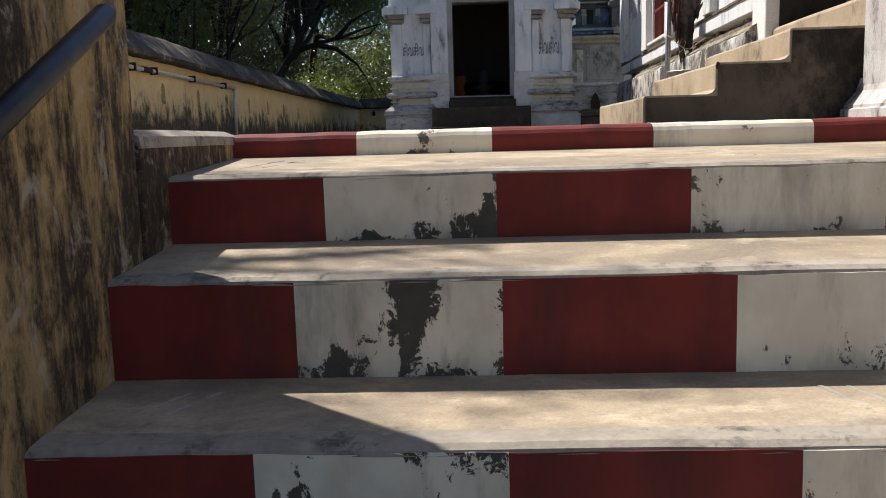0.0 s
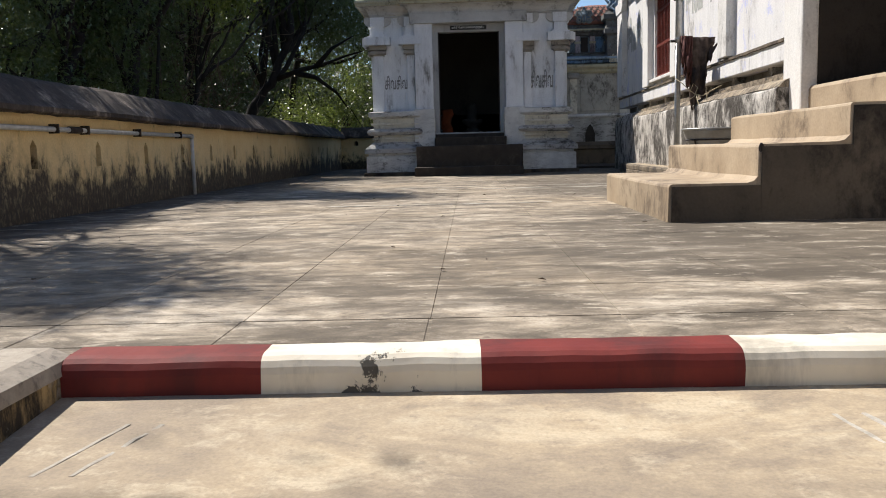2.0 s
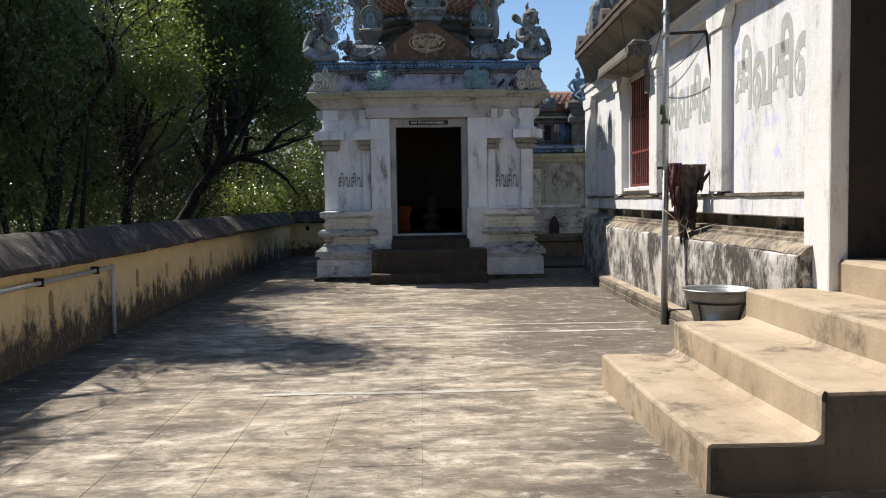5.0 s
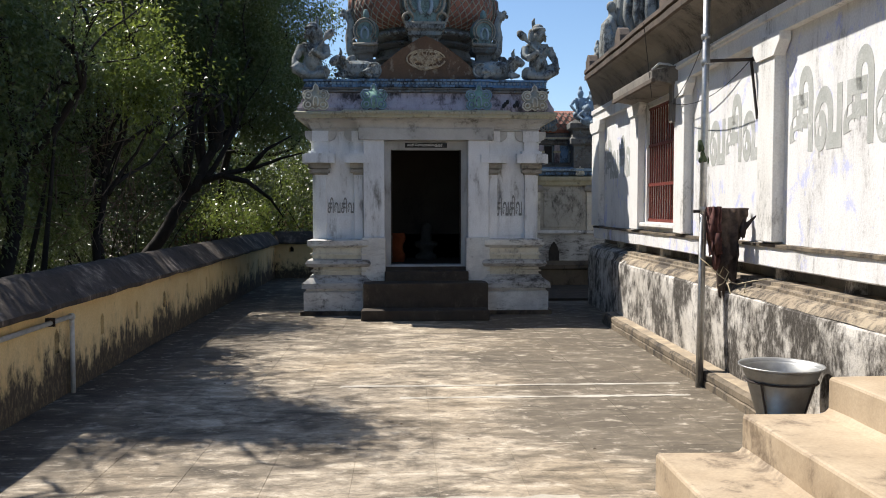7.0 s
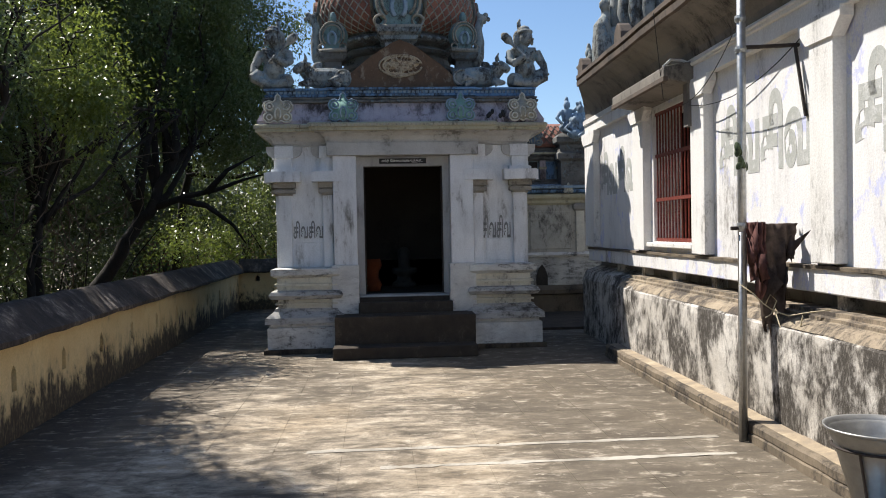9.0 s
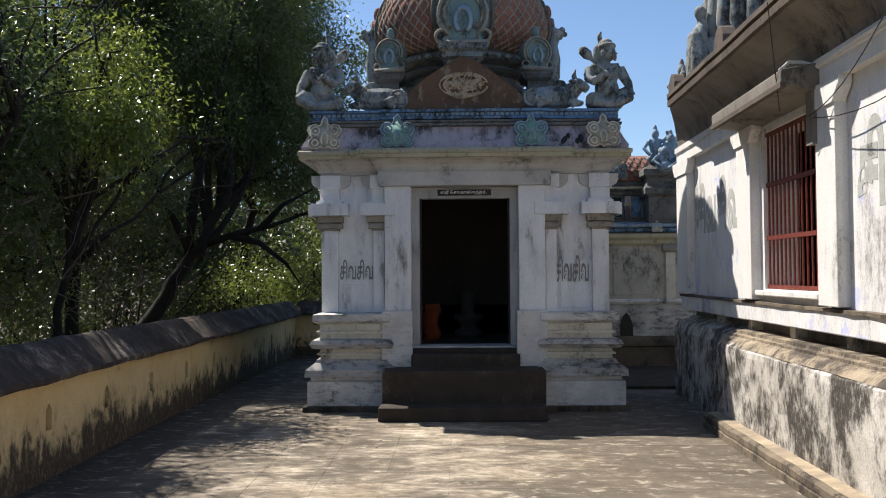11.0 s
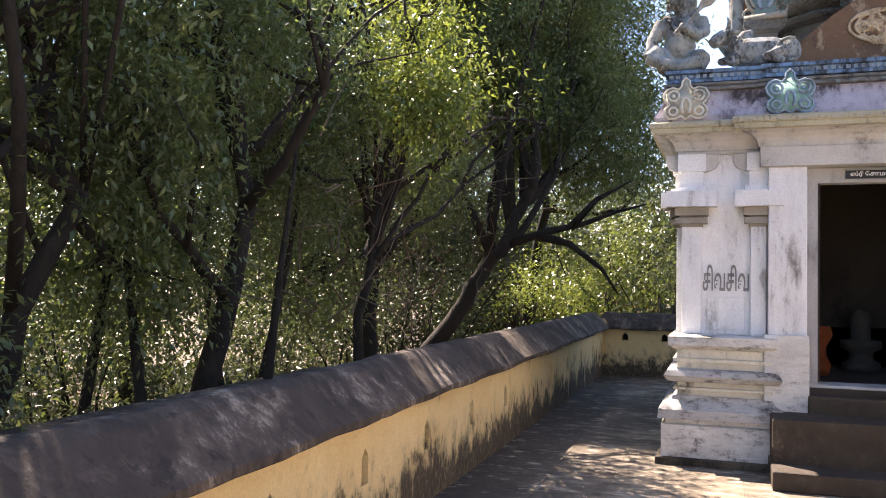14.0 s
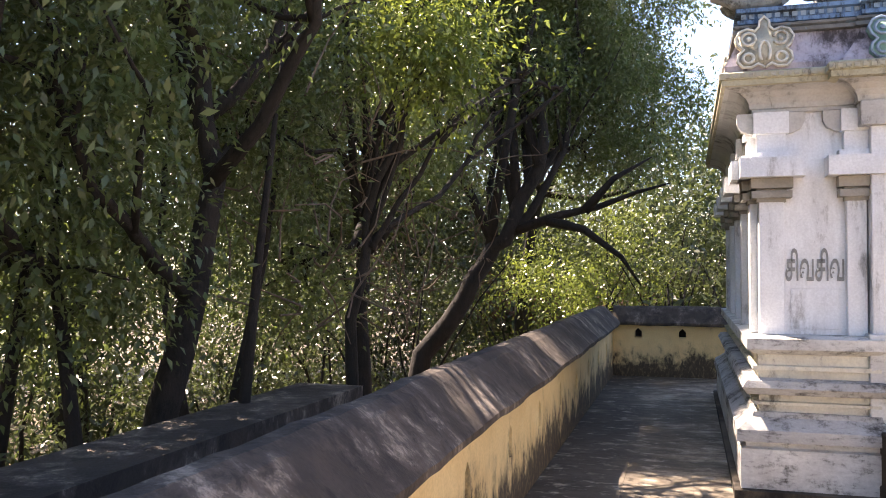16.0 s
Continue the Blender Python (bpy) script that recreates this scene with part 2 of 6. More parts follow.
M_IVORY = weathered("ivory lime wash", (0.72, 0.69, 0.58), (0.64, 0.60, 0.50), (0.15, 0.135, 0.115), 0.45, 4.0, 0.6, spotty=1.4)
M_HALL = weathered("bright white wash", (0.80, 0.79, 0.76), (0.76, 0.74, 0.70), (0.20, 0.185, 0.165), 0.38, 2.2, 0.22)
M_HALL_BLUE = weathered("white wash over worn blue wash", (0.80, 0.79, 0.77), (0.76, 0.75, 0.74), (0.24, 0.22, 0.20), 0.34, 2.0, 0.25, second=(0.50, 0.53, 0.80))
M_PLINTH = weathered("black-streaked plinth plaster", (0.74, 0.70, 0.64), (0.52, 0.48, 0.42), (0.045, 0.038, 0.031), 0.92, 2.3, 0.75, bump=0.6, spotty=2.0)
M_PEELING = weathered("peeling stained wash", (0.68, 0.645, 0.60), (0.56, 0.49, 0.45), (0.095, 0.08, 0.07), 0.68, 2.4, 0.4, bump=0.5, spotty=1.8)
M_SILLY = weathered("sandy ledge plaster", (0.42, 0.35, 0.25), (0.30, 0.24, 0.17), (0.06, 0.05, 0.042), 0.80, 2.6, 0.8)
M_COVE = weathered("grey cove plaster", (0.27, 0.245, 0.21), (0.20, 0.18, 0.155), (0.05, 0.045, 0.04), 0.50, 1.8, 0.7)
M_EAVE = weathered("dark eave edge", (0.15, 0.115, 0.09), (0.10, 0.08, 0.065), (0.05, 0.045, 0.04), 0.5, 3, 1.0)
M_STAIR = weathered("smooth sand cement", (0.475, 0.38, 0.265), (0.37, 0.285, 0.19), (0.15, 0.112, 0.078), 0.46, 2.2, 0.8, rough=0.75, bump=0.2, spotty=1.1)
M_STAIRSIDE = weathered("darkened cement", (0.15, 0.12, 0.085), (0.10, 0.08, 0.058), (0.022, 0.018, 0.015), 0.72, 1.3, 0.8, spotty=1.2)
M_GRANITE = weathered("dark granite", (0.062, 0.050, 0.038), (0.042, 0.034, 0.027), (0.13, 0.105, 0.08), 0.30, 5, 0.8)
M_PINK = weathered("faded pink frieze wash", (0.50, 0.42, 0.43), (0.46, 0.43, 0.47), (0.055, 0.045, 0.045), 0.76, 3.0, 0.25, spotty=1.7)
M_BLUE = weathered("faded blue paint", (0.13, 0.25, 0.43), (0.20, 0.32, 0.47), (0.035, 0.04, 0.045), 0.78, 4.0, 0.5)
M_PALEBLUE = weathered("pale blue paint", (0.25, 0.35, 0.45), (0.32, 0.40, 0.46), (0.07, 0.075, 0.08), 0.5, 5.0, 0.6)
M_LIP = weathered("yellowed cornice lip", (0.50, 0.465, 0.34), (0.42, 0.385, 0.26), (0.16, 0.145, 0.11), 0.40, 5, 0.6)
M_GREEN = weathered("faded green paint", (0.20, 0.36, 0.28), (0.26, 0.42, 0.36), (0.09, 0.11, 0.09), 0.30, 9, 0.8)
M_OCHRE = weathered("faded ochre plaster", (0.50, 0.45, 0.32), (0.42, 0.40, 0.33), (0.14, 0.13, 0.11), 0.35, 9, 0.8)
M_BROWN = weathered("brown weathered plaster", (0.165, 0.10, 0.06), (0.115, 0.07, 0.044), (0.07, 0.05, 0.038), 0.45, 3.5, 0.8, second=(0.30, 0.235, 0.165))
M_CREST = weathered("flaked cream relief", (0.50, 0.41, 0.28), (0.40, 0.31, 0.20), (0.14, 0.085, 0.05), 0.62, 12, 1.0)
M_FIGURE = weathered("grey-blue weathered stucco", (0.26, 0.295, 0.30), (0.37, 0.37, 0.335), (0.045, 0.043, 0.040), 0.78, 4.5, 0.7, bump=0.6, second=(0.20, 0.28, 0.32), spotty=2.6)
M_TERRA = weathered("terracotta dome paint", (0.33, 0.15, 0.105), (0.26, 0.115, 0.085), (0.07, 0.055, 0.05), 0.45, 5.0, 0.6)
M_DOMEBLUE = weathered("dome blue paint", (0.15, 0.20, 0.235), (0.20, 0.245, 0.265), (0.05, 0.052, 0.055), 0.55, 5.0, 0.6)
M_RIB = weathered("dome rib plaster", (0.36, 0.32, 0.24), (0.30, 0.29, 0.26), (0.07, 0.066, 0.06), 0.58, 8, 0.8)
M_DARKRIB = weathered("blackened lattice", (0.10, 0.09, 0.08), (0.15, 0.13, 0.10), (0.05, 0.05, 0.05), 0.4, 9, 1.0)
M_LETTER = weathered("faded stencil paint", (0.40, 0.41, 0.38), (0.47, 0.475, 0.45), (0.66, 0.66, 0.64), 0.35, 6, 1.0)
M_LETTER_DARK = weathered("grey stencil paint", (0.20, 0.205, 0.20), (0.27, 0.27, 0.265), (0.42, 0.42, 0.41), 0.25, 9, 1.0)
M_BLACK = plain("black sign enamel", (0.018, 0.018, 0.018), 0.4)
M_SIGNWHITE = plain("white sign paint", (0.72, 0.72, 0.70), 0.5)
M_BAR = plain("red oxide bars", (0.17, 0.038, 0.026), 0.55, vary=0.35, size=20)
M_STEEL = plain("galvanised pipe", (0.46, 0.46, 0.45), 0.38, 0.75, 0.2, 30)
M_ALU = plain("dull aluminium", (0.33, 0.33, 0.32), 0.5, 0.75, 0.18, 12)
M_IRON = plain("rusted iron", (0.055, 0.045, 0.04), 0.7, 0.3, 0.4, 30)
M_RAIL = plain("dark painted handrail", (0.035, 0.036, 0.042), 0.38, 0.2, 0.3, 25)
M_PVC = plain("grey pipe", (0.56, 0.56, 0.54), 0.45, 0.0, 0.2, 20)
M_RAG = plain("grimy brown cloth", (0.085, 0.062, 0.05), 0.95, 0, 0.55, 16, 0.5)
M_RAGRED = plain("faded red cloth", (0.115, 0.052, 0.045), 0.95, 0, 0.5, 16, 0.5)
M_ROPE = plain("pale rope", (0.42, 0.36, 0.24), 0.9, 0, 0.3, 40)
M_WIRE = plain("black wire", (0.03, 0.03, 0.03), 0.6)
M_GREENRAG = plain("green rag", (0.06, 0.08, 0.045), 0.95, 0, 0.5, 30)
M_PACKET = plain("blue plastic packet", (0.10, 0.28, 0.55), 0.35, 0, 0.3, 25)
# Near black: the shade of rooms, slots and niches is in this colour.
M_INSIDE = weathered("dark room plaster", (0.05, 0.043, 0.036), (0.038, 0.032, 0.027), (0.02, 0.018, 0.016), 0.5, 2, 0.6)
M_PORCH = weathered("dull porch plaster", (0.44, 0.37, 0.28), (0.38, 0.32, 0.24), (0.18, 0.155, 0.13), 0.25, 1.4, 0.5)
M_ORANGE = plain("orange cloth", (0.17, 0.042, 0.012), 0.9, 0, 0.2)
M_STONE = weathered("dull carved stone", (0.06, 0.057, 0.05), (0.045, 0.042, 0.038), (0.03, 0.029, 0.027), 0.4, 7, 0.8)
M_BARK = weathered("dark bark", (0.034, 0.028, 0.023), (0.026, 0.022, 0.018), (0.015, 0.013, 0.011), 0.55, 9, 0.3, bump=1.0)
M_LEAF = leafy("dark glossy leaves", (0.054, 0.077, 0.037), (0.148, 0.192, 0.076), (0.23, 0.31, 0.063))
# Lighter copy of the leaves, with sunlight put into the greens.
M_LEAF_LIGHT = leafy("sunlit bright leaves", (0.055, 0.085, 0.025), (0.19, 0.24, 0.05), (0.30, 0.37, 0.06))
# Darker copy for undergrowth and woods; the shade among them is in the greens.
M_LEAF_BUSH = leafy("scrub leaves", (0.032, 0.043, 0.022), (0.08, 0.102, 0.042), (0.13, 0.165, 0.045))
M_DRY = plain("dry twigs", (0.13, 0.10, 0.075), 0.95, 0, 0.3)
M_GROUND = weathered("dry earth and litter", (0.17, 0.125, 0.085), (0.115, 0.09, 0.06), (0.05, 0.06, 0.03), 0.45, 0.7, 1.0)
M_TILE = weathered("mossy clay tile", (0.20, 0.105, 0.07), (0.15, 0.09, 0.065), (0.06, 0.05, 0.04), 0.4, 4, 1.0)


# ---- mesh helpers ----
def thing(name, label, category, at=(0, 0, 0), group="", kind="", turn=0.0):
    ob = new(name)
    ob.empty_display_size = 0.2
    ob.matrix_world = pose(*at, 0, 0, turn)
    return tagged(ob, label, category, group, kind)


def part(name, bm, material, parent=None, label="", bevel=0.0, smooth=False, fuse=0.0):
    """Links a bmesh, made in world metres about its parent's origin, as one mesh object under a thing."""
    me = bpy.data.meshes.new(name)
    bmesh.ops.recalc_face_normals(bm, faces=bm.faces[:])
    bm.to_mesh(me)
    bm.free()
    for mt in (material if isinstance(material, (list, tuple)) else (material,)):
        me.materials.append(mt)
    if smooth:
        me.polygons.foreach_set("use_smooth", [True] * len(me.polygons))
    ob = new(name, me)
    if parent is not None:
        ob.parent = parent
        ob.matrix_parent_inverse = parent.matrix_basis.inverted()
    if fuse:
        md = ob.modifiers.new("fuse", 'REMESH')
        md.mode, md.voxel_size, md.use_smooth_shade = 'VOXEL', fuse, True
    if bevel:
        md = ob.modifiers.new("edge", 'BEVEL')
        md.width, md.segments, md.limit_method, md.angle_limit = bevel, 2, 'ANGLE', radians(40)
    if label:
        ob["label"] = label
    return ob


def bx(bm, x0, x1, y0, y1, z0, z1):
    v = [bm.verts.new(p) for p in ((x0, y0, z0), (x1, y0, z0), (x1, y1, z0), (x0, y1, z0), (x0, y0, z1), (x1, y0, z1), (x1, y1, z1), (x0, y1, z1))]
    for f in ((0, 3, 2, 1), (4, 5, 6, 7), (0, 1, 5, 4), (1, 2, 6, 5), (2, 3, 7, 6), (3, 0, 4, 7)):
        bm.faces.new([v[i] for i in f])
    return bm


def B(*a):
    return bx(bmesh.new(), *a)


def rings(bm, loops, close=True):
    """Skin through loops of equal length; end loops are filled."""
    vs = [[bm.verts.new(p) for p in loop] for loop in loops]
    n = len(vs[0])
    for a, b in zip(vs, vs[1:]):
        for i in range(n):
            bm.faces.new((a[i], a[(i + 1) % n], b[(i + 1) % n], b[i]))
    if close:
        bm.faces.new(vs[0][::-1])
        bm.faces.new(vs[-1])
    return bm


def stack(bm, rect, profile):
    """A moulding round a rectangle: profile of (outset, z)."""
    x0, x1, y0, y1 = rect
    return rings(bm, [[(x0 - o, y0 - o, z), (x1 + o, y0 - o, z), (x1 + o, y1 + o, z), (x0 - o, y1 + o, z)] for o, z in profile])


def lathe(bm, profile, at=(0, 0, 0), n=24):
    return rings(bm, [[(at[0] + r * math.cos(6.28319 * i / n), at[1] + r * math.sin(6.28319 * i / n), at[2] + z) for i in range(n)] for r, z in profile])


def tube(bm, pts, radii, n=8):
    pts = [Vector(p) for p in pts]
    if not hasattr(radii, "__len__"):
        radii = [radii] * len(pts)
    loops = []
    side = None
    for i, p in enumerate(pts):
        d = (pts[min(i + 1, len(pts) - 1)] - pts[max(i - 1, 0)]).normalized()
        if side is None:
            side = d.orthogonal().normalized()
        side = (side - d * side.dot(d)).normalized()
        up = d.cross(side)
        loops.append([p + (side * math.cos(6.28319 * k / n) + up * math.sin(6.28319 * k / n)) * radii[i] for k in range(n)])
    return rings(bm, loops)


def blob(bm, at, size, turn=(0, 0, 0), u=12, v=8):
    m = pose(*at, *turn) @ Matrix.Diagonal((*size, 1))
    bmesh.ops.create_uvsphere(bm, u_segments=u, v_segments=v, radius=1.0, matrix=m)
    return bm


def extrude_outline(bm, pts, depth, m):
    """A flat outline in x and z, given depth along y, placed by m."""
    return rings(bm, [[m @ Vector((x, 0, z)) for x, z in pts], [m @ Vector((x, depth, z)) for x, z in pts]])


def writing(name, text, height, width, m, material, parent=None, label="", depth=0.003, bold=0.018):
    cu = bpy.data.curves.new(name, 'FONT')
    cu.body, cu.size, cu.extrude, cu.resolution_u, cu.offset = text, 1.0, 0.0, 3, bold
    tmp = new(name, cu)
    me = bpy.data.meshes.new_from_object(tmp.evaluated_get(bpy.context.evaluated_depsgraph_get()))
    bpy.data.objects.remove(tmp)
    co = np.empty(len(me.vertices) * 3)
    me.vertices.foreach_get("co", co)
    co = co.reshape(-1, 3)
    lo, hi = co.min(0), co.max(0)
    co = (co - lo) / np.maximum(hi - lo, 1e-6) * np.array((width, height, 1.0))
    out = np.stack([co[:, 0], np.zeros(len(co)), co[:, 1]], 1)
    me.vertices.foreach_set("co", out.ravel())
    me.polygons.foreach_set("use_smooth", [False] * len(me.polygons))
    me.materials.append(material)
    ob = new(name, me)
    md = ob.modifiers.new("thick", 'SOLIDIFY')
    md.thickness, md.offset = depth, 0
    ob.matrix_world = m
    if parent is not None:
        ob.parent = parent
        ob.matrix_parent_inverse = parent.matrix_basis.inverted()
    if label:
        ob["label"] = label
    return ob


def holed(bm, x0, x1, y0, y1, z0, z1, hy0, hy1, hz0, hz1):
    """A wall slab across x with one opening through it."""
    loops = []
    for x in (x0, x1):
        out = [bm.verts.new((x, y, z)) for y, z in ((y0, z0), (y1, z0), (y1, z1), (y0, z1))]
        inn = [bm.verts.new((x, y, z)) for y, z in ((hy0, hz0), (hy1, hz0), (hy1, hz1), (hy0, hz1))]
        loops.append((out, inn))
        for i in range(4):
            j = (i + 1) % 4
            bm.faces.new((out[i], out[j], inn[j], inn[i]))
    for k in (0, 1):
        a, b = loops[0][k], loops[1][k]
        for i in range(4):
            j = (i + 1) % 4
            bm.faces.new((a[i], a[j], b[j], b[i]))
    return bm


# ---- large structure ----
ground = tagged(part("ground", rings(bmesh.new(), [[(-500, -500, -1.6), (500, -500, -1.6), (500, 500, -1.6), (-500, 500, -1.6)], [(-500, -500, -1.35), (500, -500, -1.35), (500, 500, -1.35), (-500, 500, -1.35)]]), M_GROUND),
                "dry brown earth with leaf litter round the terrace", "ground", kind="structure")
terrace = tagged(part("terrace", B(-3.35, 7.5, 0.03, 17.4, -1.4, -0.035), M_PIER), "raised terrace body of stained plastered masonry", "terrace", kind="structure")
floor = tagged(part("floor", B(-2.85, 7.0, 0.03, 16.9, -0.03, -0.002), M_FLOOR), "worn cement floor scored into square slabs, sunlit and dusty", "floor", kind="structure")


def wobble(bm, amount, scale=3.0):
    for v in bm.verts:
        n = noise.noise_vector(v.co * scale)
        v.co += n * amount
    return bm


def lean(y):
    """The boundary wall runs slightly askew in its southern half."""
    return 0.016 * max(0.0, 9.0 - y)


def parapet(name, label, length, slots, m, slot=(0.32, 0.50, 0.082)):
    """A boundary wall along local x, its face towards -y at y 0: core, washed face with slots, sloped coping."""
    z0, z1, w = slot
    root = thing(name, label, "boundary wall", kind="structure")
    # The core is given a near-black colour to paint the shade inside the slots.
    core = rings(bmesh.new(), [[(length * i / 12, y, z) for y, z in ((0.20, -0.4), (0.36, -0.4), (0.36, 0.70), (0.20, 0.70))] for i in range(13)])
    skin = bmesh.new()
    bays = 12
    for i in range(bays):
        bx(skin, length * i / bays, length * (i + 1) / bays, 0, 0.20, -0.4, z0)
        bx(skin, length * i / bays, length * (i + 1) / bays, 0, 0.20, z1, 0.70)
    edges = [0.0]
    for s in slots:
        edges += [s - w / 2, s + w / 2]
        for q in (-1, 1):
            rings(skin, [[(s + q * w / 2, y, z1), (s + q * w / 2, y, z1 - 0.045), (s, y, z1)] for y in (0.0, 0.20)])
    edges.append(length)
    for a, b in zip(edges[::2], edges[1::2]):
        bx(skin, a, b, 0, 0.20, z0, z1)
    prof = [(-0.095, 0.655), (-0.11, 0.665), (-0.11, 0.695), (0.0, 0.80), (0.07, 0.868), (0.12, 0.898), (0.18, 0.900), (0.25, 0.865), (0.44, 0.70), (0.44, 0.655)]
    n = int(length / 0.11)
    cope = rings(bmesh.new(), [[(length * i / n, y, z) for y, z in prof] for i in range(n + 1)])
    wobble(wobble(cope, 0.012, 2.3), 0.006, 9.0)
    for nm, bm, mt, lb in (("core", core, M_INSIDE, ""), ("washed_face", skin, M_YELLOW, "yellow ochre face with narrow lamp slots"), ("coping", cope, M_COPING, "sloped coping black with mould")):
        bm.transform(m)
        for v in bm.verts:
            v.co.x += lean(v.co.y)
        part(nm, bm, mt, root, lb, smooth=False)
    return root


SLOTS = [7.27 + 0.935 * k for k in range(-8, 10)]
parapet("wall_west", "yellow boundary wall with narrow slots and black-stained coping", 17.7, [y + 1.1 for y in SLOTS],
        Matrix.Translation((-2.77, -1.1, 0)) @ pose(0, 0, 0, 0, 0, 90))
parapet("wall_north", "yellow end wall in tree shade with black coping", 9.5, [0.32, 0.87, 1.6, 2.4, 3.2], Matrix.Translation((-2.77, 16.6, 0)), (0.50, 0.62, 0.09))

# a lower outer wall beyond the boundary
outer = tagged(part("outer_wall", wobble(bx(bx(bmesh.new(), -4.4, -4.05, 3.0, 10.9, -1.4, 0.46), -4.45, -3.98, 3.0, 10.9, 0.455, 0.56), 0.01), M_COPING), "low blackened outer wall under the trees", "wall", kind="structure")

# ---- front steps ----
steps = thing("front_steps", "broad cement steps with red and cream striped risers", "steps", (0.6, -1.0, -1.35))
STEP = [(-0.03, 0.0, -0.072), (-0.585, -0.102, -0.265), (-0.952, -0.292, -0.50), (-1.30, -0.512, -0.70), (-1.66, -0.71, -0.90), (-2.02, -0.91, -1.09), (-2.38, -1.10, -1.26), (-2.74, -1.27, -1.40)]
STRIPE = [-0.79, -0.41, 0.002, 0.475, 0.94, 1.41, 1.87, 2.33, 2.75]


def striped_block(x0, x1, y, z0, z1, top):
    """One painted length of riser; a kerb's paint runs over its rounded top."""
    if top:
        prof = [(y + 0.09, z0), (y, z0), (y, z1 - 0.034), (y + 0.003, z1 - 0.021), (y + 0.010, z1 - 0.010), (y + 0.021, z1 - 0.003), (y + 0.037, z1), (y + 0.10, z1 + 0.001)]
    else:
        prof = [(y + 0.05, z0), (y, z0), (y, z1 - 0.012), (y + 0.05, z1 - 0.012)]
    n = 14
    bm = rings(bmesh.new(), [[(x0 + (x1 - x0) * i / n, p, q) for p, q in prof] for i in range(n + 1)])
    return wobble(bm, 0.003, 11.0)


for si, (y, z1, z0) in enumerate(STEP):
    cuts = [x * (1.02 if si == 0 else 0.97) if 0.1 < x < 2.5 else x for x in STRIPE]
    for i, (a, b) in enumerate(zip(cuts, cuts[1:])):
        red = i % 2 == 0
        worn = i == 1 and si in (1, 2, 3)
        part("painted_block", striped_block(a, b, y, z0 - 0.01, z1, si == 0), M_RED if red else (M_CREAM_WORN if worn else M_CREAM), steps,
             "red painted riser" if red else ("flaking cream painted riser" if worn else "cream painted riser"), smooth=False)
    if si:
        back, zb = STEP[si - 1][0], STEP[si - 1][2]
        n = 24
        nose = [(y + 0.07, z1 - 0.02), (y + 0.001, z1 - 0.016), (y + 0.004, z1 - 0.007), (y + 0.018, z1), (y + 0.07, z1 + 0.002)]
        bm = rings(bmesh.new(), [[(-0.79 + 3.54 * i / n, p, q) for p, q in nose] for i in range(n + 1)])
        part("nosing", wobble(bm, 0.0035, 12.0), M_NOSE, steps, "worn bare nosing", smooth=False)
        bm = rings(bmesh.new(), [[(x, y + 0.05, z1 - 0.3), (x, y + 0.05, z1), (x, back + 0.06, zb + 0.004), (x, back + 0.06, zb - 0.3)] for x in (-0.79, 2.75)])
        part("tread", bm, M_TREAD, steps, "sandy cement tread")
        depth, drop = back - 0.01 - (y + 0.08), zb - z1
        for sx in ((-0.56, -0.50, 0.56, 0.61) if si in (1, 3) else ()):
            line = []
            for k in range(7):
                f = 0.30 + 0.42 * k / 6
                px, py = sx - 0.16 * (1 - f) * (1 if sx < 0 else -0.6), y + 0.08 + depth * f
                line.append((px, py, z1 + drop * f + 0.0018))
            v = bmesh.new()
            rings(v, [[(a - 0.006, b, c - 0.004), (a - 0.004, b, c), (a + 0.004, b, c), (a + 0.006, b, c - 0.004)] for a, b, c in line])
            part("paint_streak", wobble(v, 0.003, 25), M_LIME, steps, "pale dribble of paint")

pier = thing("stair_pier", "tall mouldy ochre pier beside the steps", "pier", (-1.1, -2.3, -1.35))
part("shaft", wobble(stack(bmesh.new(), (-1.35, -0.79, -3.9, -0.745), [(0, -1.4)] + [(0, -1.2 + 0.3 * i) for i in range(13)] + [(0, 2.55)]), 0.008, 4.0), M_PIER, pier, bevel=0.02)
part("cap", stack(bmesh.new(), (-1.35, -0.79, -3.9, -0.745), [(0.0, 2.55), (0.08, 2.58), (0.08, 2.68), (0.0, 2.74)]), M_COPING, pier)
low = thing("stair_parapet", "low stained side wall of the steps", "low wall", (-1.0, -0.35, -1.35))
part("wall", wobble(B(-1.35, -0.79, -0.735, 0.03, -1.4, -0.015), 0.004), M_PIER, low, bevel=0.01)
part("cap", wobble(rings(bmesh.new(), [[(-1.35, y, -0.02), (-1.35, y, 0.012), (-0.83, y, 0.012), (-0.79, y, -0.004), (-0.785, y, -0.03)] for y in (-0.735, -0.5, -0.25, 0.0, 0.03)]), 0.005, 6), M_NOSE, low)
east_low = thing("stair_parapet", "low stained side wall of the steps", "low wall", (3.0, -1.4, -1.35))
part("wall", B(2.75, 3.2, -3.0, 0.03, -1.4, 0.01), M_PIER, east_low, bevel=0.02)
rail = thing("handrail", "dark painted steel handrail fixed to the pier", "handrail", (-0.72, -1.4, -0.4))
part("pipe", tube(bmesh.new(), [(-0.715, -2.6, -0.62), (-0.715, -1.03, 0.215), (-0.715, -1.008, 0.226)], [0.021, 0.021, 0.012], 14), M_RAIL, rail, smooth=True)
for yy in (-2.3, -1.55):
    zz = 0.215 + (yy + 1.03) * 0.532
    part("bracket", tube(bmesh.new(), [(-0.80, yy, zz - 0.06), (-0.74, yy, zz - 0.06), (-0.715, yy, zz - 0.02)], 0.009, 8), M_RAIL, rail)

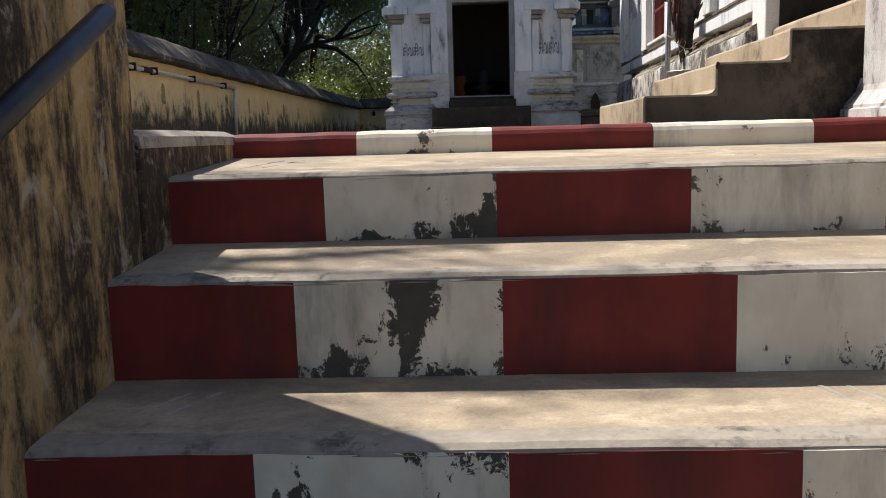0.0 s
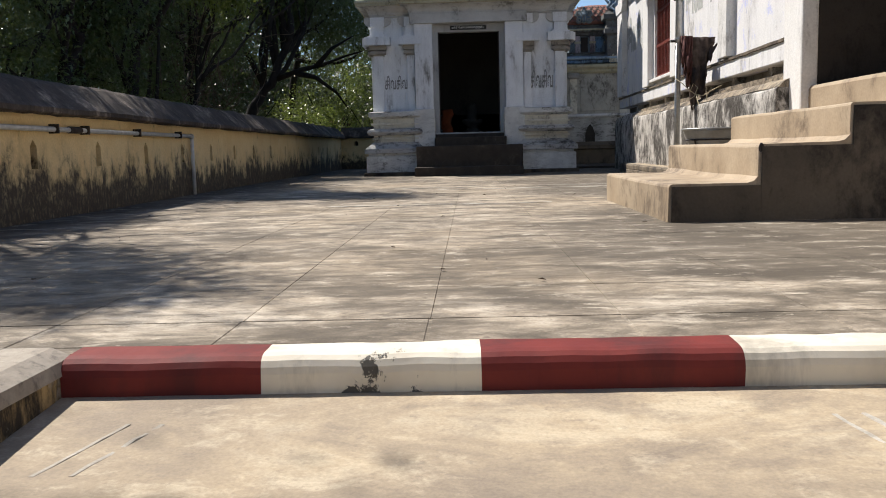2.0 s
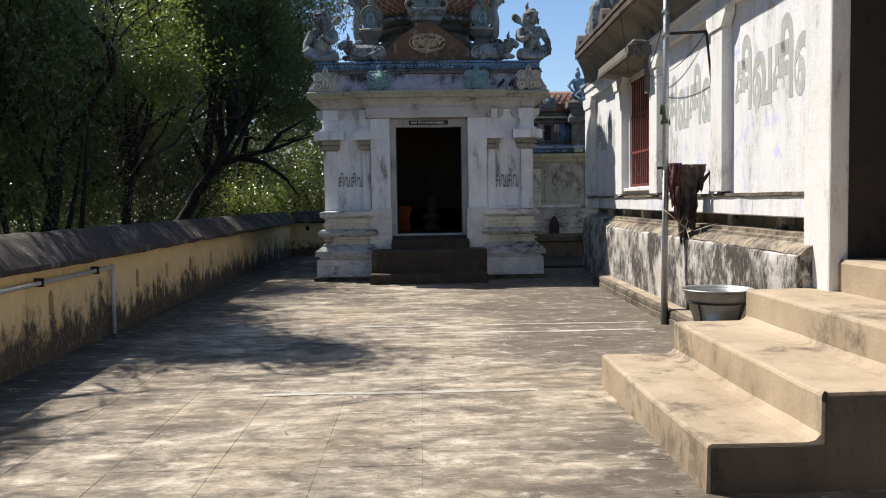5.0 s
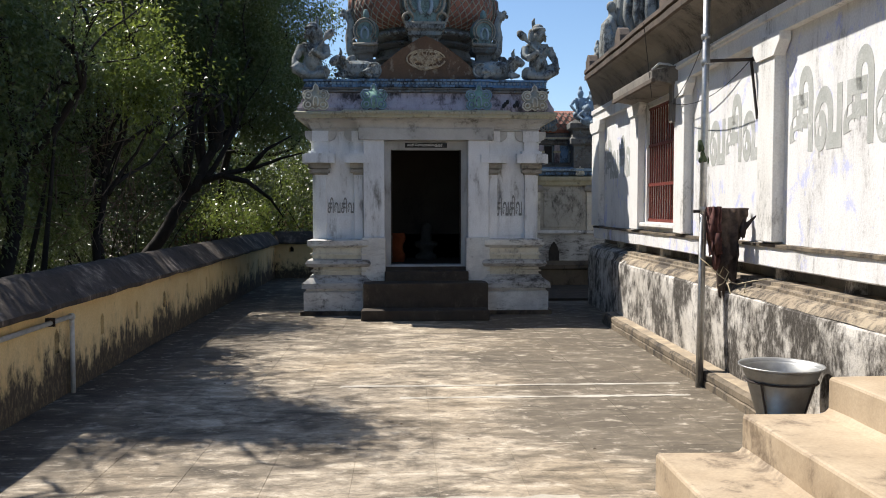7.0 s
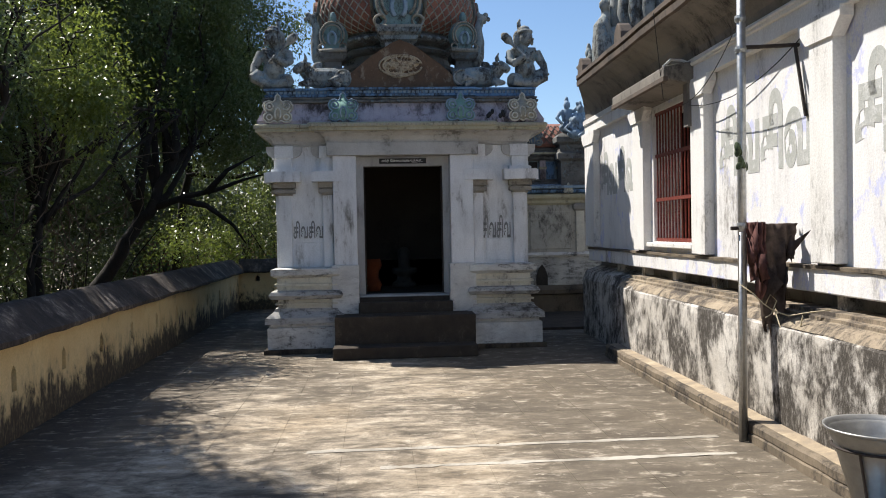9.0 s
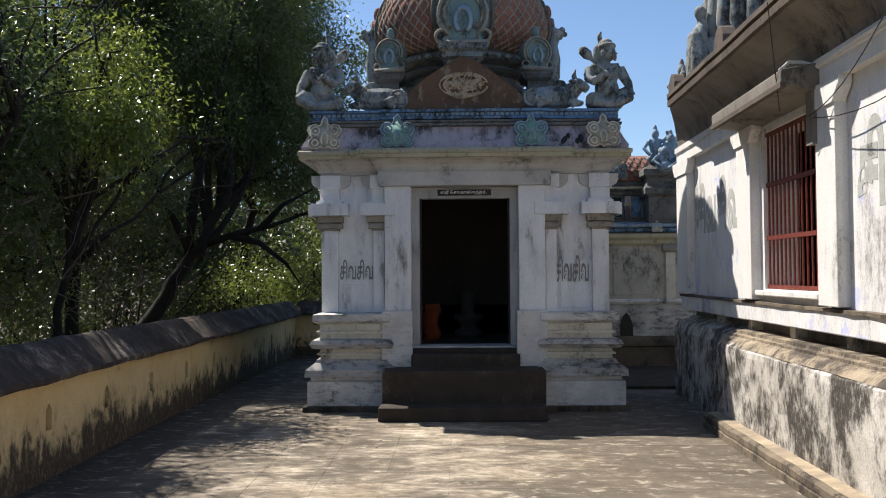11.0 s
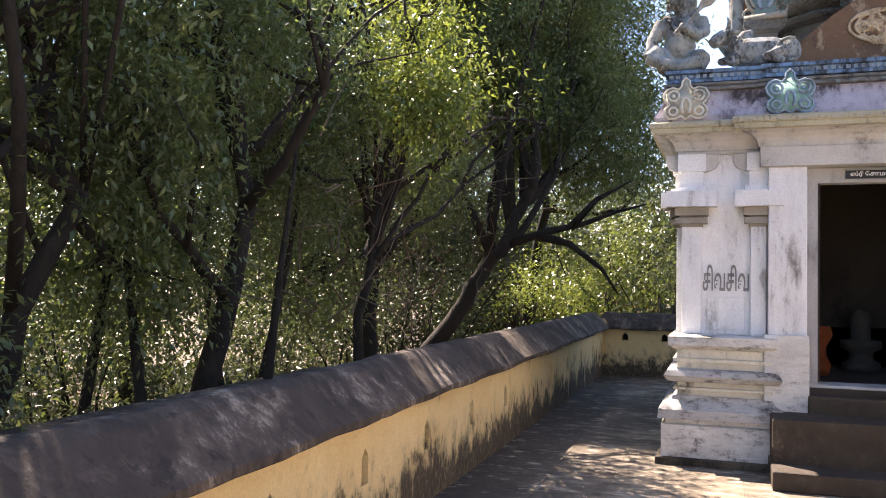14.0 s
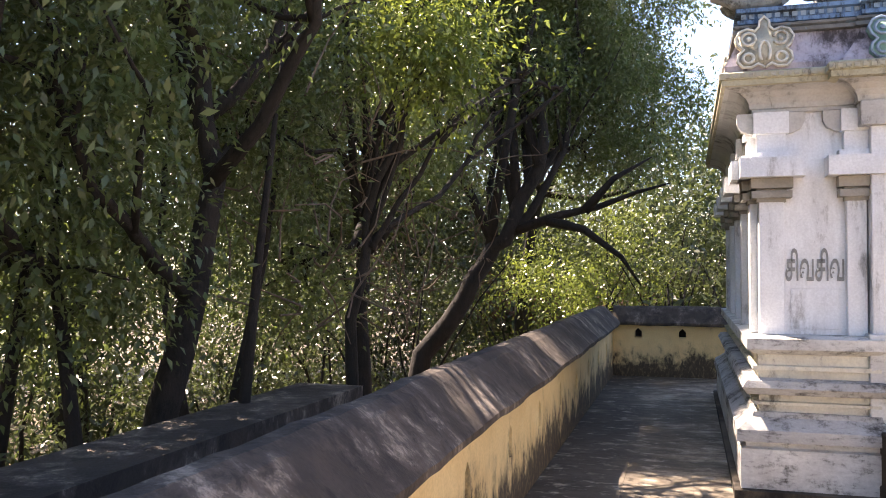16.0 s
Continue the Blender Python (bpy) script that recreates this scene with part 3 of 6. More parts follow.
# ---- shrine ----
CX = 0.02
shrine = thing("shrine", "small whitewashed stucco shrine with painted cornice and dome", "shrine", (CX, 12.5, 0))
# Unseen back stretched to 14.9, added depth so the body shades the gap.
WX0, WX1, WY0, WY1 = -1.40, 1.44, 11.13, 14.9
base_rect = (WX0, WX1, 10.98, WY1 + 0.1)
for nm, prof, mt in (
        ("footing", [(0.17, 0.0), (0.17, 0.05), (0.10, 0.056)], M_STAIRSIDE),
        ("plinth", [(0.13, 0.055), (0.13, 0.29), (0.10, 0.30), (0.10, 0.335)], M_BASEWASH),
        ("sloped_course", [(0.09, 0.335), (0.155, 0.34), (0.15, 0.405), (0.06, 0.47), (0.05, 0.50)], M_BASEDARK),
        ("band", [(0.02, 0.50), (0.02, 0.54), (0.05, 0.545), (0.05, 0.562), (0.02, 0.567), (0.02, 0.602)], M_IVORY),
        ("torus", [(0.03, 0.602), (0.09, 0.612), (0.115, 0.65), (0.09, 0.69), (0.03, 0.70)], M_BASEDARK),
        ("band", [(0.02, 0.70), (0.02, 0.745), (0.05, 0.75), (0.05, 0.775), (0.02, 0.78), (0.02, 0.845)], M_IVORY),
        ("top_course", [(0.03, 0.845), (0.05, 0.855), (0.085, 0.88), (0.085, 0.945), (0.0, 0.957)], M_BASEWASH)):
    bm = bmesh.new()
    x0, x1, y0, y1 = base_rect
    stack(bm, (x0, -0.80, y0, y1), prof)
    stack(bm, (0.84, x1, y0, y1), prof)
    if nm != "plinth":
        wobble(bm, 0.006, 5.0)
    part(nm, bm, mt, shrine)
    part("stone_infill" if nm in ("footing", "plinth") else nm, bx(bmesh.new(), -0.80, 0.84, 13.0, y1 + 0.1, prof[0][1], prof[-1][1]), mt, shrine)

for a in ((WX0, -0.50, WY0, 11.38, 0.957, 2.42), (0.54, WX1, WY0, 11.38, 0.957, 2.42), (-0.50, 0.54, 11.16, 11.38, 2.12, 2.42), (WX0, WX0 + 0.25, 11.38, WY1, 0.957, 2.42),
          (WX1 - 0.25, WX1, 11.38, WY1, 0.957, 2.42), (WX0 + 0.25, WX1 - 0.25, WY1 - 0.25, WY1, 0.957, 2.42)):
    part("wall", B(*a), M_WHITE, shrine, "bluish white wall with rain streaks")
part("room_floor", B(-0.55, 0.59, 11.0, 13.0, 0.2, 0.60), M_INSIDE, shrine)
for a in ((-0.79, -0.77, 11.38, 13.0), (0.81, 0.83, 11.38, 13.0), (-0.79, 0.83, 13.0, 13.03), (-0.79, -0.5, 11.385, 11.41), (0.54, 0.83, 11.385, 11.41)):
    part("room_wall", B(*a, 0.6, 2.44), M_INSIDE, shrine, "dark inner wall of the unlit room")

for x0, x1 in ((-0.78, -0.515), (0.555, 0.82)):
    part("door_pillar", B(x0, x1, 10.985, 11.20, 0.97, 2.215), M_WHITE, shrine, bevel=0.008)
    part("pillar_foot", wobble(B(x0 - 0.03, x1 + 0.012, 10.93, 11.20, 0.40, 0.975), 0.004), M_BASEWASH, shrine, "flaking pillar foot", bevel=0.01)
bm = bmesh.new()
bx(bm, -0.515, -0.435, 11.10, 11.24, 0.61, 2.21)
bx(bm, 0.475, 0.555, 11.10, 11.24, 0.61, 2.21)
bx(bm, -0.435, 0.475, 11.10, 11.24, 2.10, 2.21)
part("door_frame", bm, M_FRAME, shrine, "grey stone door frame")
for a, b in ((-0.432, -0.418), (0.458, 0.472)):
    part("inner_frame", B(a, b, 11.14, 11.22, 0.63, 2.10), M_IRON, shrine, "thin dark wooden inner frame")
part("threshold", wobble(B(-0.515, 0.555, 11.03, 11.30, 0.55, 0.62), 0.004, 8), M_FRAME, shrine, bevel=0.012)
for x0, x1, y0, z0, z1 in ((-0.78, 0.76, 10.27, 0.0, 0.125), (-0.77, 0.77, 10.56, 0.0, 0.425), (-0.515, 0.555, 10.90, 0.3, 0.55)):
    part("step", wobble(B(x0, x1, y0, 11.10, z0, z1), 0.006, 4), M_GRANITE, shrine, "dark oil-stained stone step", bevel=0.012)

CAP_BITS = [(0.000, 1.775, 1.80, 0.012), (0.0, 1.80, 1.845, 0.045), (0.0, 1.845, 1.86, 0.015), (0.0, 1.86, 1.925, 0.05), (0.0, 1.925, 2.045, 0.115), (0.0, 2.045, 2.085, 0.045), (0.0, 2.085, 2.20, 0.012), (0.0, 2.20, 2.335, 0.03)]


def pilaster(x0, x1, yf, turn=None, half=0):
    """A pilaster with stepped capital and bracket arms; half: -1 or 1 leaves one side of the capital off."""
    m = turn or Matrix()
    bm = bx(bmesh.new(), x0, x1, yf, yf + 0.08, 0.957, 1.82)
    bm.transform(m)
    shaft = part("pilaster", bm, M_WHITE, shrine, bevel=0.004)
    bm = bmesh.new()
    prof = []
    for _, z0, z1, o in CAP_BITS:
        prof += [(o, z0 + 0.001), (o, z1 - 0.001)]
    stack(bm, (x0, x1, yf, yf + 0.06), prof[8:])
    bm.transform(m)
    part("capital", bm, M_WHITE, shaft)
    # Necking rings coloured dark: grime, plus the shade under the slab above.
    bm = stack(bmesh.new(), (x0, x1, yf, yf + 0.06), prof[:8])
    bm.transform(m)
    part("necking", bm, M_NECK, shaft, "necking darkened for grime and the capital's shade")
    for q in (-1, 1):
        if q == half:
            continue
        e = x1 if q > 0 else x0
        pts = [(e, 2.335), (e + q * 0.125, 2.335), (e + q * 0.125, 2.275), (e + q * 0.105, 2.235), (e + q * 0.06, 2.21), (e, 2.20)]
        bm = extrude_outline(bmesh.new(), pts, 0.08, m @ Matrix.Translation((0, yf + 0.012, 0)))
        part("bracket_arm", bm, M_CORNICE, shaft)


for x0, x1, h in ((-1.40, -1.255, 0), (-0.90, -0.79, 1), (0.83, 0.94, -1), (1.295, 1.44, 0)):
    pilaster(x0, x1, WY0 - 0.06, half=h)
for yc in (11.28, 12.2, 13.0, 13.85, 14.7):
    pilaster(-0.075, 0.075, -0.045, Matrix.Translation((WX0, yc, 0)) @ pose(0, 0, 0, 0, 0, -90))
    pilaster(-0.075, 0.075, -0.045, Matrix.Translation((WX1, yc, 0)) @ pose(0, 0, 0, 0, 0, 90))
for x0, x1 in ((-1.245, -0.91), (0.95, 1.285)):
    part("recessed_panel", B(x0 + 0.03, x1 - 0.03, WY0 - 0.006, WY0 + 0.02, 0.99, 1.24), M_WHITE, shrine, bevel=0.004)

wall_rect = (WX0, WX1, WY0, WY1)
part("beam", stack(bmesh.new(), wall_rect, [(0.02, 2.335), (0.035, 2.34), (0.035, 2.36), (0.05, 2.365)]), M_CORNICE, shrine)
part("beam", B(-0.84, 0.88, 10.945, 11.2, 2.215, 2.36), M_CORNICE, shrine, bevel=0.006)
COVE = [(0.05, 2.365), (0.055, 2.395), (0.075, 2.43), (0.115, 2.46), (0.17, 2.477), (0.20, 2.48)]
part("cornice_cove", stack(bmesh.new(), wall_rect, COVE), M_CORNICE, shrine)
bay_rect = (-0.80, 0.84, WY0 - 0.115, WY0 + 0.4)
part("cornice_cove", stack(bmesh.new(), bay_rect, [(0.05, 2.36)] + COVE), M_CORNICE, shrine)
part("cornice_lip", stack(bmesh.new(), wall_rect, [(0.20, 2.48), (0.222, 2.483), (0.222, 2.515), (0.235, 2.52), (0.235, 2.557), (0.21, 2.57)]), M_LIP, shrine, "yellowed beaded lip")
part("cornice_lip", stack(bmesh.new(), bay_rect, [(0.19, 2.477), (0.222, 2.48), (0.222, 2.515), (0.235, 2.52), (0.235, 2.561), (0.21, 2.574)]), M_LIP, shrine)
for i in range(74):
    x = WX0 - 0.2 + i * 0.0438
    yy = (WY0 - 0.242) if (x < -1.05 or x > 1.09) else (WY0 - 0.357)
    part("lip_bead", B(x, x + 0.026, yy - 0.004, yy + 0.02, 2.527, 2.549), M_OCHRE, shrine)
part("frieze", wobble(stack(bmesh.new(), wall_rect, [(0.20, 2.57), (0.205, 2.605), (0.17, 2.665), (0.135, 2.745), (0.115, 2.825), (0.11, 2.88)]), 0.003, 6), M_PINK, shrine, "faded pink and lilac frieze streaked black")
part("frieze", stack(bmesh.new(), (-0.74, 0.78, WY0 - 0.05, WY0 + 0.4), [(0.21, 2.575), (0.205, 2.605), (0.16, 2.665), (0.11, 2.745), (0.08, 2.825), (0.06, 2.88)]), M_PINK, shrine)
part("dark_moulding", stack(bmesh.new(), wall_rect, [(0.115, 2.807), (0.15, 2.815), (0.15, 2.838), (0.125, 2.845), (0.14, 2.857), (0.14, 2.873), (0.10, 2.878)]), M_MOULD, shrine, "blackened moulding")
part("dark_moulding", stack(bmesh.new(), (-0.74, 0.78, WY0 - 0.05, WY0 + 0.4), [(0.085, 2.807), (0.12, 2.816), (0.12, 2.839), (0.095, 2.846), (0.11, 2.858), (0.11, 2.874), (0.07, 2.879)]), M_MOULD, shrine)
part("blue_band", stack(bmesh.new(), wall_rect, [(0.09, 2.88), (0.12, 2.885), (0.12, 2.91), (0.10, 2.915), (0.10, 2.95), (0.13, 2.955), (0.13, 2.98), (0.0, 2.985)]), M_BLUE, shrine, "faded blue moulded band")
part("blue_band", stack(bmesh.new(), (-0.70, 0.74, WY0 - 0.04, WY0 + 0.4), [(0.09, 2.881), (0.12, 2.886), (0.12, 2.911), (0.10, 2.916), (0.10, 2.951), (0.13, 2.956), (0.13, 2.982), (0.0, 2.987)]), M_BLUE, shrine)
for i in range(62):
    x = WX0 - 0.1 + i * 0.0497
    yy = WY0 - (0.108 if (x < -0.80 or x > 0.80) else 0.148)
    part("dentil", B(x, x + 0.03, yy, yy + 0.03, 2.919, 2.947), M_PALEBLUE, shrine)
part("roof", B(WX0 + 0.05, WX1 - 0.05, WY0 + 0.05, WY1 - 0.05, 2.365, 2.965), M_COPING, shrine)


def ring_curl(bm, at, r, thick, a0=0.0, a1=360.0, n=12, squash=1.0):
    pts = []
    for i in range(n + 1):
        a = radians(a0 + (a1 - a0) * i / n)
        pts.append((at[0] + r * math.cos(a), at[1], at[2] + r * squash * math.sin(a)))
    return tube(bm, pts, thick, 6)


def trefoil(x, y, z, w, main, rim, parent, turn=0.0, label=""):
    """A leaf-shaped cornice ornament: backing lobes, raised rim curls, bud on top."""
    m = Matrix.Translation((x, y, z)) @ pose(0, 0, 0, -10, 0, turn)
    bm = bmesh.new()
    half = [(0.0, 0.02), (0.13, 0.10), (0.25, 0.03), (0.42, 0.04), (0.52, 0.16), (0.50, 0.30), (0.40, 0.40), (0.50, 0.50), (0.55, 0.64), (0.47, 0.78), (0.32, 0.83), (0.18, 0.78), (0.10, 0.86), (0.09, 0.98), (0.0, 1.08)]
    outline = [(a * w, c * w) for a, c in half] + [(-a * w, c * w) for a, c in half[-2:0:-1]]
    extrude_outline(bm, outline, 0.16 * w, Matrix.Translation((0, -0.06 * w, 0)))
    bm.transform(m)
    body = part("leaf_ornament", bm, main, parent, label, smooth=True)
    bm = bmesh.new()
    run = [(a * 0.96, -0.07 * w, c) for a, c in outline]
    tube(bm, run + run[:1], 0.028 * w, 6)
    for q in (-1, 1):
        ring_curl(bm, (q * 0.29 * w, -0.07 * w, 0.62 * w), 0.13 * w, 0.03 * w, -150 if q > 0 else -30, 170 if q > 0 else 330)
        ring_curl(bm, (q * 0.30 * w, -0.07 * w, 0.22 * w), 0.10 * w, 0.03 * w)
        blob(bm, (q * 0.29 * w, -0.07 * w, 0.62 * w), (0.05 * w, 0.04 * w, 0.05 * w), u=8, v=6)
    ring_curl(bm, (0, -0.07 * w, 0.34 * w), 0.10 * w, 0.032 * w, -50, 230, 10, 2.2)
    bm.transform(m)
    part("rim_curl", bm, rim, body, smooth=True)


trefoil(-1.37, WY0 - 0.20, 2.575, 0.315, M_OCHRE, M_IVORY, shrine, label="faded ochre leaf ornament")
trefoil(1.40, WY0 - 0.20, 2.575, 0.315, M_OCHRE, M_IVORY, shrine, label="faded ochre leaf ornament")
trefoil(-0.64, WY0 - 0.27, 2.575, 0.315, M_GREEN, M_PALEBLUE, shrine, label="green leaf ornament with pale rim")
trefoil(0.68, WY0 - 0.27, 2.575, 0.315, M_GREEN, M_PALEBLUE, shrine, label="green leaf ornament with pale rim")
for yy in (11.6, 12.5, 13.4):
    trefoil(WX0 - 0.20, yy, 2.58, 0.24, M_OCHRE, M_IVORY, shrine, -90)
    trefoil(WX1 + 0.20, yy, 2.58, 0.24, M_OCHRE, M_IVORY, shrine, 90)
for a, b in ((0.98, 0.0), (1.0, 0.02), (1.03, 0.05), (1.12, 0.0), (1.15, 0.04), (1.16, 0.01)):
    part("painted_scroll", blob(bmesh.new(), (a + 0.02, WY0 - 0.195, 2.645 + b), (0.022, 0.012, 0.03)), M_BLACK, shrine, "small dark scroll relief")

# pediment
bm = bmesh.new()
pts = [(-0.73, 2.975), (0.73, 2.975)]
for i in range(17):
    a = abs(1 - i / 8)
    pts.append((0.73 * (1 - i / 8), 3.005 + 0.55 * (1 - a ** 1.25) ** 0.9))
extrude_outline(bm, pts, 0.42, Matrix.Translation((CX, 11.12, 0)))
ped = part("pediment", wobble(bm, 0.010, 5), M_BROWN, shrine, "brown weathered arched pediment")
bm = bmesh.new()
random.seed(5)
for i in range(5):
    blob(bm, (CX + 0.07 * (i - 2), 11.122, 3.255 + 0.02 * math.sin(i * 2)), (0.075, 0.018, 0.07 - 0.012 * abs(i - 2)), u=12)
ring_curl(bm, (CX, 11.112, 3.255), 0.245, 0.012, 10, 352, 26, 0.5)
ring_curl(bm, (CX, 11.112, 3.255), 0.205, 0.009, 30, 320, 22, 0.5)
for i in range(30):
    a = random.uniform(0, 6.28)
    r = random.uniform(0.0, 1.0)
    ring_curl(bm, (CX + 0.20 * r * math.cos(a), 11.105, 3.255 + 0.09 * r * math.sin(a)), random.uniform(0.018, 0.045), 0.008, random.uniform(0, 90), random.uniform(200, 360), 8)
blob(bm, (CX - 0.03, 11.12, 3.145), (0.09, 0.018, 0.035))
part("crest_relief", bm, M_CREST, ped, "flaked cream relief", smooth=True, fuse=0.006)

# drum and dome
DY = 12.55
bm = lathe(bmesh.new(), [(1.02, 3.02), (1.02, 3.12), (0.94, 3.14), (0.94, 3.24), (0.86, 3.28), (0.88, 3.32), (0.80, 3.36), (0.74, 3.38)], (CX, DY, 0), 8)
part("dome_base", bm, M_MOULD, shrine)
part("drum", lathe(bmesh.new(), [(0.74, 3.36), (0.80, 3.40), (0.80, 3.44), (0.70, 3.46), (0.68, 3.56), (0.76, 3.58), (0.80, 3.61), (0.76, 3.64), (0.72, 3.66), (0.82, 3.70), (0.86, 3.74), (0.84, 3.77), (0.78, 3.80), (0.82, 3.84)], (CX, DY, 0), 40), M_MOULD, shrine, "blackened ringed drum")
for i in range(40):
    a = 6.28319 * i / 40
    bm = blob(bmesh.new(), (CX + 0.83 * math.cos(a), DY + 0.83 * math.sin(a), 3.735), (0.05, 0.05, 0.028), u=8, v=5)
    part("drum_bead", bm, M_FIGURE, shrine, smooth=True)
part("niche_pedestal", stack(bmesh.new(), (CX - 0.17, CX + 0.17, DY - 1.08, DY - 0.70), [(0.0, 3.42), (0.0, 3.60), (0.05, 3.63), (0.05, 3.68), (0.09, 3.71), (0.09, 3.765)]), M_FIGURE, shrine)
for q in (-1, 1):
    part("niche_pedestal", stack(bmesh.new(), (CX + q * 0.80 - 0.10, CX + q * 0.80 + 0.10, DY - 0.84, DY - 0.60), [(0.06, 3.04), (0.06, 3.14), (0.02, 3.16), (0.02, 3.24), (0.06, 3.26), (0.07, 3.30), (0.03, 3.33), (0.0, 3.35), (0.0, 3.42), (0.05, 3.45), (0.07, 3.49), (0.07, 3.52), (0.03, 3.54)]), M_MOULD, shrine)
DOME = [(0.80, 3.82), (0.90, 3.87), (0.985, 3.95), (1.03, 4.06), (1.04, 4.17), (1.015, 4.31), (0.96, 4.45), (0.885, 4.57), (0.82, 4.65), (0.79, 4.69)]


def dome_at(s):
    s = max(0.0, min(0.9999, s)) * (len(DOME) - 1)
    i = int(s)
    f = s - i
    return (DOME[i][0] * (1 - f) + DOME[i + 1][0] * f, DOME[i][1] * (1 - f) + DOME[i + 1][1] * f)


for g in range(8):
    mid = radians(-90 + 45 * g)
    half = radians(18 if g % 2 == 0 else 27)
    bm = bmesh.new()
    cols = 9
    grid = []
    for i in range(cols + 1):
        a = mid - half + 2 * half * i / cols
        grid.append([bm.verts.new((CX + r * math.cos(a), DY + r * math.sin(a), z)) for r, z in DOME])
    for i in range(cols):
        for j in range(len(DOME) - 1):
            bm.faces.new((grid[i][j], grid[i + 1][j], grid[i + 1][j + 1], grid[i][j + 1]))
    gore = part("dome_gore", bm, M_DOMEBLUE if g % 2 == 0 else M_TERRA, shrine, "blue latticed gore" if g % 2 == 0 else "terracotta latticed gore", smooth=True)
    bm = bmesh.new()
    lines = 5 if g % 2 == 0 else 8
    for k in range(-lines, lines * 2):
        for q in (-1, 1):
            run = []
            for j in range(15):
                s = j / 14
                a = (k / lines + q * s * 0.9) if q > 0 else (k / lines + 0.9 - s * 0.9)
                if 0 <= a <= 1:
                    r, z = dome_at(s)
                    th = mid - half + 2 * half * a
                    run.append((CX + (r + 0.004) * math.cos(th), DY + (r + 0.004) * math.sin(th), z))
            if len(run) > 1:
                tube(bm, run, 0.010, 4)
    part("lattice", bm, M_DARKRIB if g % 2 == 0 else M_RIB, gore)
    for e in (-1, 1):
        bm = bmesh.new()
        tube(bm, [(CX + (r + 0.012) * math.cos(mid + e * half), DY + (r + 0.012) * math.sin(mid + e * half), z) for r, z in DOME], 0.022, 6)
        part("dome_rib", bm, M_RIB, gore, smooth=True)
part("dome_crown", lathe(bmesh.new(), [(0.78, 4.68), (0.88, 4.70), (0.90, 4.74), (0.80, 4.78), (0.60, 4.82), (0.35, 4.95), (0.16, 5.1), (0.20, 5.2), (0.05, 5.42), (0.02, 5.6)], (CX, DY, 0), 24), M_DARKRIB, shrine, smooth=True)


def niche(x, y, z, w, turn, colour):
    m = Matrix.Translation((x, y, z)) @ pose(0, 0, 0, 0, 0, turn)
    bm = bmesh.new()
    pts = []
    for i in range(17):
        a = radians(-50 + 280 * i / 16)
        pts.append((0.5 * w * math.cos(a), 0.55 * w + 0.52 * w * math.sin(a)))
    extrude_outline(bm, [(-0.45 * w, 0), (0.45 * w, 0)] + pts, 0.12, Matrix())
    blob(bm, (0, 0.05, 1.22 * w), (0.12 * w, 0.06, 0.22 * w))
    bm.transform(m)
    plate = part("niche", bm, colour, shrine)
    bm = bmesh.new()
    for r in (0.46, 0.36):
        ring_curl(bm, (0, -0.01, 0.55 * w), r * w, 0.035 * w, -50, 230, 18, 1.05)
    for q in (-1, 1):
        ring_curl(bm, (q * 0.40 * w, -0.01, 0.12 * w), 0.12 * w, 0.03 * w)
    bx(bm, -0.5 * w, 0.5 * w, -0.03, 0.1, -0.06 * w, 0.02)
    bm.transform(m)
    part("niche_rim", bm, M_RIB, plate, smooth=True)
    bm = bmesh.new()
    ring_curl(bm, (0, -0.015, 0.42 * w), 0.15 * w, 0.05 * w, -60, 240, 12, 1.6)
    bm.transform(m)
    part("niche_loop", bm, M_PALEBLUE, plate, smooth=True)


niche(CX, DY - 1.12, 3.78, 0.56, 0, M_TEAL)
niche(CX - 1.05, DY, 3.89, 0.44, -90, M_TERRA)
niche(CX + 1.05, DY, 3.89, 0.44, 90, M_TERRA)
for q in (-1, 1):
    niche(CX + q * 0.80, DY - 0.90, 3.545, 0.33, q * 14, M_TEAL)
    bm = bmesh.new()
    tube(bm, [(CX + q * 0.92, DY - 0.66, 3.40), (CX + q * 0.99, DY - 0.66, 3.52), (CX + q * 1.02, DY - 0.66, 3.70), (CX + q * 1.00, DY - 0.66, 3.86), (CX + q * 1.04, DY - 0.66, 3.97), (CX + q * 1.11, DY - 0.66, 4.0)], [0.10, 0.085, 0.06, 0.05, 0.05, 0.035], 8)
    for dx, dz, r in ((1.04, 4.0, 0.05), (1.10, 4.03, 0.035), (1.13, 3.98, 0.03), (1.01, 4.04, 0.03), (1.08, 3.95, 0.03)):
        blob(bm, (CX + q * dx, DY - 0.66, dz), (r, r, r), u=8, v=6)
    part("horn_finial", bm, M_FIGURE, shrine, smooth=True)


